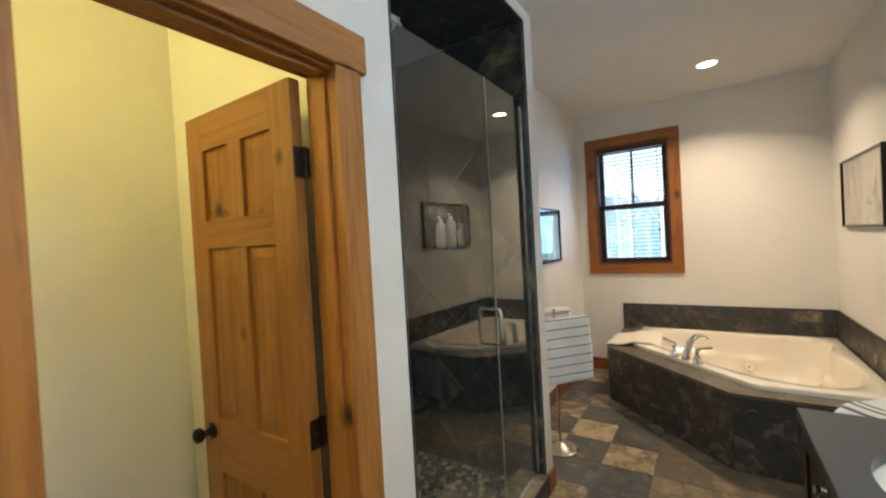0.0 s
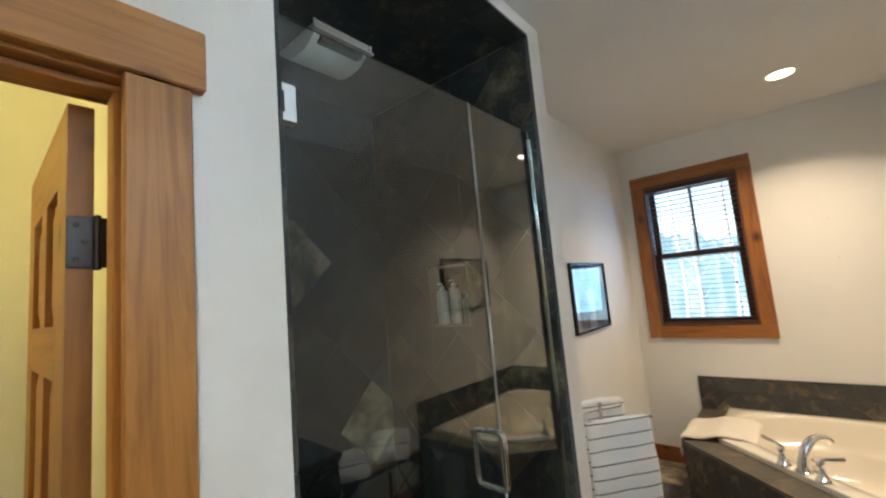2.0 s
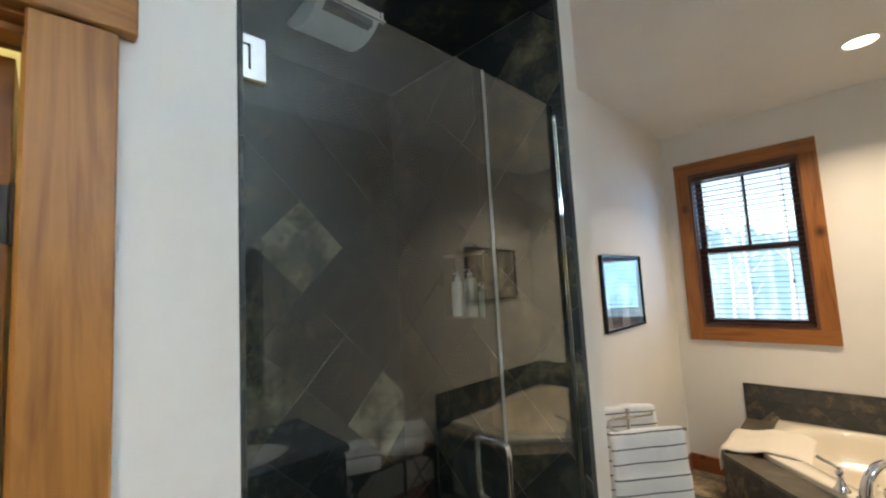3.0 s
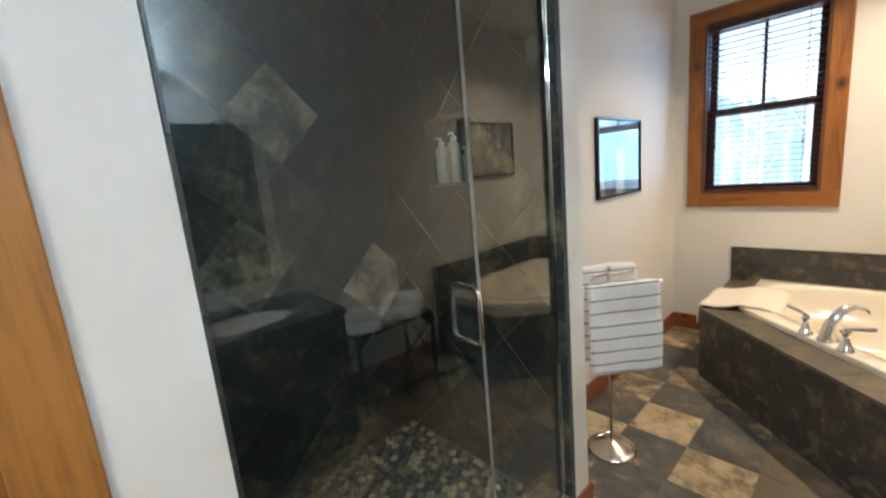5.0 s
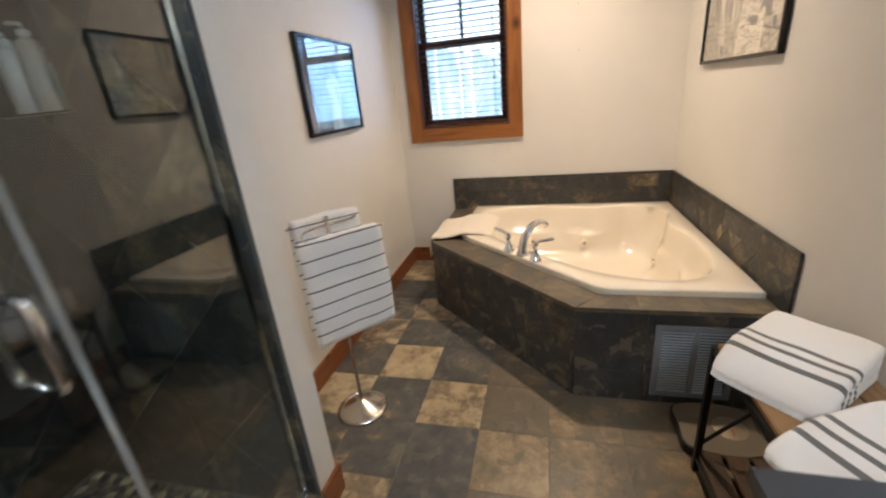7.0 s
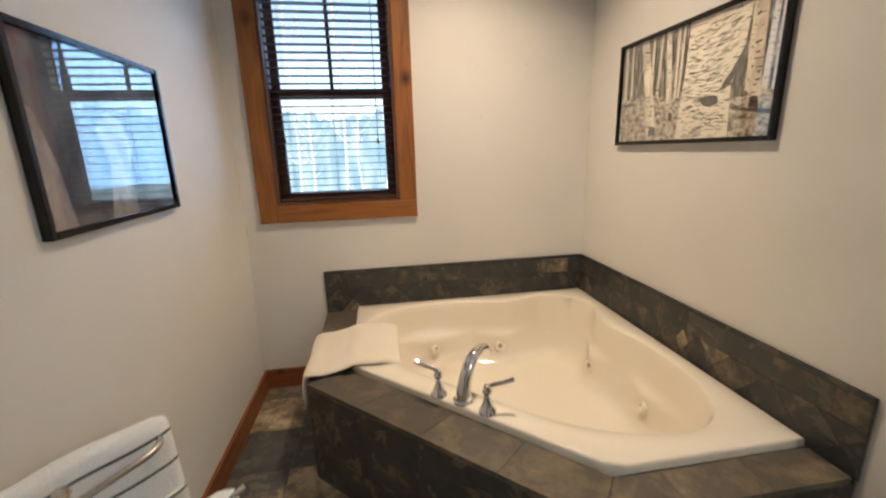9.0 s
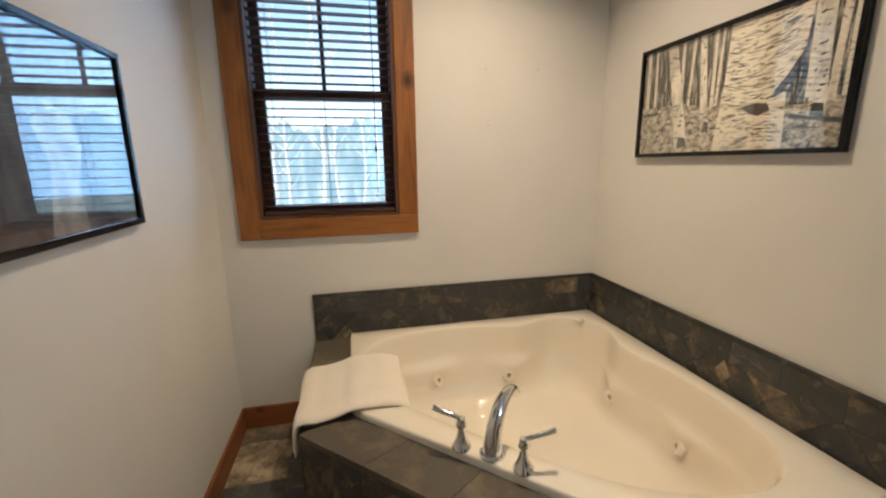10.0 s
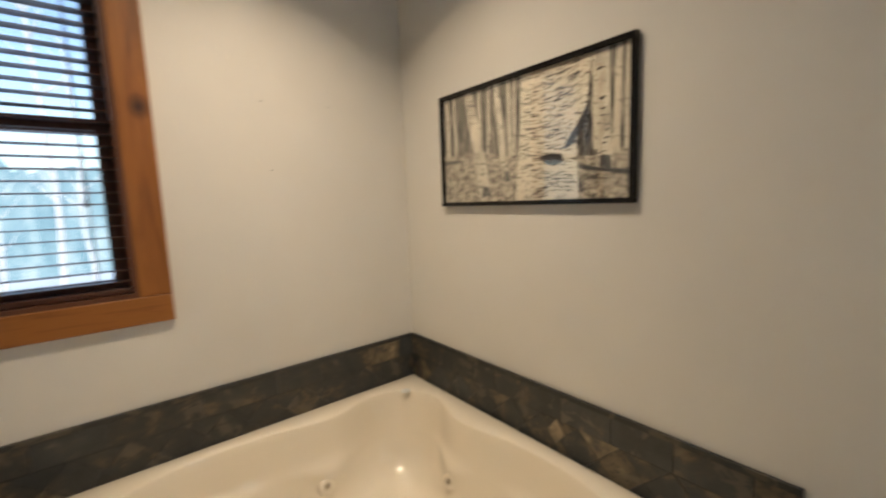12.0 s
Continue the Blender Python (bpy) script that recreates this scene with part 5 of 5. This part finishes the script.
# tub deck tiles: top, faces, backsplash
D45 = Vector((0.906, -0.873, 0)).normalized()
DLEN = math.hypot(0.906, 0.873)
DN = Vector((-D45.y, D45.x, 0)) * -1
tile_field(deck, (-0.118, 4.235, 0.0), D45, (0, 0, 1), DN, (0, 0, DLEN, 0.475), (0.31, 0.31), SLATE_APRON, 0, (0.0, 0.165), 0.0010, 0.010)
tile_field(deck, (0.788, 3.362, 0.0), (1, 0, 0), (0, 0, 1), (0, -1, 0), (0, 0, XR - 0.788, 0.475), (0.31, 0.31), SLATE_APRON, 0, (0.0, 0.165), 0.0010, 0.010)
tile_field(deck, (-0.118, YN, 0.0), (0, -1, 0), (0, 0, 1), (-1, 0, 0), (0, 0, YN - 4.235, 0.475), (0.31, 0.31), SLATE_APRON, 0, (0.0, 0.165), 0.0010, 0.010)


def deck_top(name, poly):
    bm = prism(poly, (0, 0, 0.4755), (1, 0, 0), (0, 1, 0), (0, 0, 0.0205))
    part(name, bm, SLATE_DECK, deck)


e = 0.010
P0, P1 = Vector((-0.118 - e, 4.235 - e * 0.4, 0)), Vector((0.788 - e * 0.3, 3.362 - e, 0))
Q0, Q1 = Vector((0.066, 4.315, 0)), Vector((0.905, 3.489, 0))
for k in range(4):
    a, b = k / 4 + 0.0008, (k + 1) / 4 - 0.0008
    deck_top("deck_tile", [tuple(P0.lerp(P1, a))[:2], tuple(P0.lerp(P1, b))[:2], tuple(Q0.lerp(Q1, b))[:2], tuple(Q0.lerp(Q1, a))[:2]])
for k in range(3):
    y1, y0 = YN - 0.018 - k * 0.257, YN - 0.018 - (k + 1) * 0.257 + 0.001
    deck_top("deck_tile", [(-0.118 - e, y0), (0.062, y0), (0.062, y1), (-0.118 - e, y1)])
for k in range(3):
    x0 = 0.792 + k * 0.270
    deck_top("deck_tile", [(x0, 3.352), (x0 + 0.2690, 3.352), (x0 + 0.2690, 3.490), (x0 + (0.115 if k == 0 else 0), 3.490)])
SPZ0 = 0.487


def splash(o, ux, normal, length, seed):
    """Backsplash: small tiles with cut diamonds along the tub, bigger ones above, and a bullnose cap."""
    r = random.Random(seed)
    u, first = 0.0, True
    while u < length - 0.02:
        w = min(r.choice((0.15, 0.205, 0.31)), length - u)
        part("tile", prism([(u + 0.0008, 0.1642), (u + w - 0.0008, 0.1642), (u + w - 0.0008, 0.262), (u + 0.0008, 0.262)], o, ux, (0, 0, 1), Vector(normal) * 0.011), r.choice((SLATE_SPLASH, SLATE_SPLASH, SLATE_SPLASH, SLATE)), sp)
        u += w
    tile_field(sp, o, ux, (0, 0, 1), normal, (0.0, 0.0, length, 0.163), (0.118, 0.118), SLATE_DARK, 45, (0.083, 0.0), 0.0009, 0.010,
               choose=lambda i, j, q: q.choice((SLATE_DARK, SLATE_SPLASH, SLATE_SPLASH, SLATE_SPLASH, SLATE_SPLASH, SLATE_SPLASH, SLATE_SPLASH, SLATE_SPLASH, SLATE_SPLASH, SLATE_TAN if normal[1] else SLATE)))
    part("cap", prism([(0, 0.2635), (length, 0.2635), (length, 0.282), (0, 0.282)], o, ux, (0, 0, 1), Vector(normal) * 0.013), SLATE_DARK, sp)


sp = structure("tub_backsplash", boxes(((-0.128, YN - 0.004, 0.487), (XR - 0.006, YN - 0.0005, 0.766)), ((XR - 0.004, 3.345, 0.487), (XR - 0.0005, YN - 0.006, 0.766))), GROUT_DARK, "slate backsplash with small diamond tiles behind the tub")
splash((-0.128, YN - 0.004, SPZ0), (1, 0, 0), (0, -1, 0), XR + 0.128 - 0.016, 3)
splash((XR - 0.004, YN - 0.016, SPZ0), (0, -1, 0), (-1, 0, 0), YN - 0.016 - 3.345, 8)

part("diamond", prism([(0, -0.052), (0.036, 0), (0, 0.052), (-0.036, 0)], (XR - 0.004, 4.078, 0.602), (0, -1, 0), (0, 0, 1), (-0.014, 0, 0)), SLATE_TAN, sp, "single tan diamond inset")

# shower tiles, laid on the diagonal
ST = (0.320, 0.320)
CLOUDY = {(0, 0), (-1, -3), (-2, -1)}


def shower_choice(i, j, r):
    return SHOWER_CLOUDY if (i, j) in CLOUDY else SLATE_SHOWER


back = bpy.data.objects["wall_shower_back"]
tile_field(back, (XB - 0.008, 1.31, 0), (0, 1, 0), (0, 0, 1), (1, 0, 0), (0, SF, 1.245, 2.83), ST, SLATE_SHOWER, 45, (0.658, 1.667), 0.003, 0.0045, choose=shower_choice)
endw = bpy.data.objects["wall_shower_end"]
for rc in ((0, SF, 0.370, 2.83), (0.650, SF, 1.113, 2.83), (0.370, SF, 0.650, 1.50), (0.370, 1.82, 0.650, 2.83)):
    tile_field(endw, (XB, 2.556, 0), (1, 0, 0), (0, 0, 1), (0, -1, 0), rc, ST, SLATE_SHOWER, 45, (0.784, 0.785), 0.003, 0.0045)
tile_field(shower_side, (XB, 1.302, 0), (1, 0, 0), (0, 0, 1), (0, 1, 0), (0, SF, 1.113, 2.83), ST, SLATE_SHOWER, 45, (0.1, 0.985), 0.003, 0.0045)
for j in range(4):
    y0, y1 = 1.314 + j * 0.3085, 1.314 + (j + 1) * 0.3085 - 0.004
    part("tile", boxes(((XF + 0.004, y0, 0.0), (XF + 0.013, y1, 0.118)), bevel=0.0012), SLATE_DARK, curb)
    part("tile", boxes(((-0.325, y0, 0.1185), (XF + 0.013, y1, 0.128)), bevel=0.0012), SLATE, curb)

# river pebbles
rng = random.Random(5)
rest_v, rest_f, count = [], [], 0
SH = [(math.cos(k * math.pi / 4), math.sin(k * math.pi / 4)) for k in range(8)]


def pebble_shape(a, b):
    v = [(x * a, y * b, -0.010) for x, y in SH] + [(x * a, y * b, 0.0) for x, y in SH] + [(x * a * 0.7, y * b * 0.7, 0.0045) for x, y in SH]
    f = [(k, (k + 1) % 8, 8 + (k + 1) % 8, 8 + k) for k in range(8)] + [(8 + k, 8 + (k + 1) % 8, 16 + (k + 1) % 8, 16 + k) for k in range(8)] + [tuple(range(16, 24))]
    return v, f


shapes = []
for k in range(6):
    v, f = pebble_shape(rng.uniform(0.016, 0.024), rng.uniform(0.012, 0.018))
    me = bpy.data.meshes.new("pebble")
    me.from_pydata(v, [], f)
    me.materials.append(PEBBLE)
    shapes.append((me, v, f))
iy = 0
y = 1.335
while y < 2.535:
    x = XB + 0.02 + (0.019 if iy % 2 else 0)
    while x < -0.335:
        me, v, f = rng.choice(shapes)
        px, py, an = x + rng.uniform(-0.004, 0.004), y + rng.uniform(-0.004, 0.004), rng.uniform(0, 3.14)
        if x > -1.02 and y > 2.0 and count < 290:
            o = new("pebble", me)
            o.parent = shower_floor
            o.location, o.rotation_euler = (px, py, SF), (0, 0, an)
            count += 1
        else:
            n0 = len(rest_v)
            ca, sa = math.cos(an), math.sin(an)
            rest_v += [(px + ca * a - sa * b, py + sa * a + ca * b, SF + c_) for a, b, c_ in v]
            rest_f += [tuple(n0 + q for q in face) for face in f]
        x += 0.040
    y += 0.034
    iy += 1
me = bpy.data.meshes.new("pebbles")
me.from_pydata(rest_v, [], rest_f)
me.materials.append(PEBBLE)
o = tagged(new("pebbles", me), kind="stuff")
o.parent = shower_floor
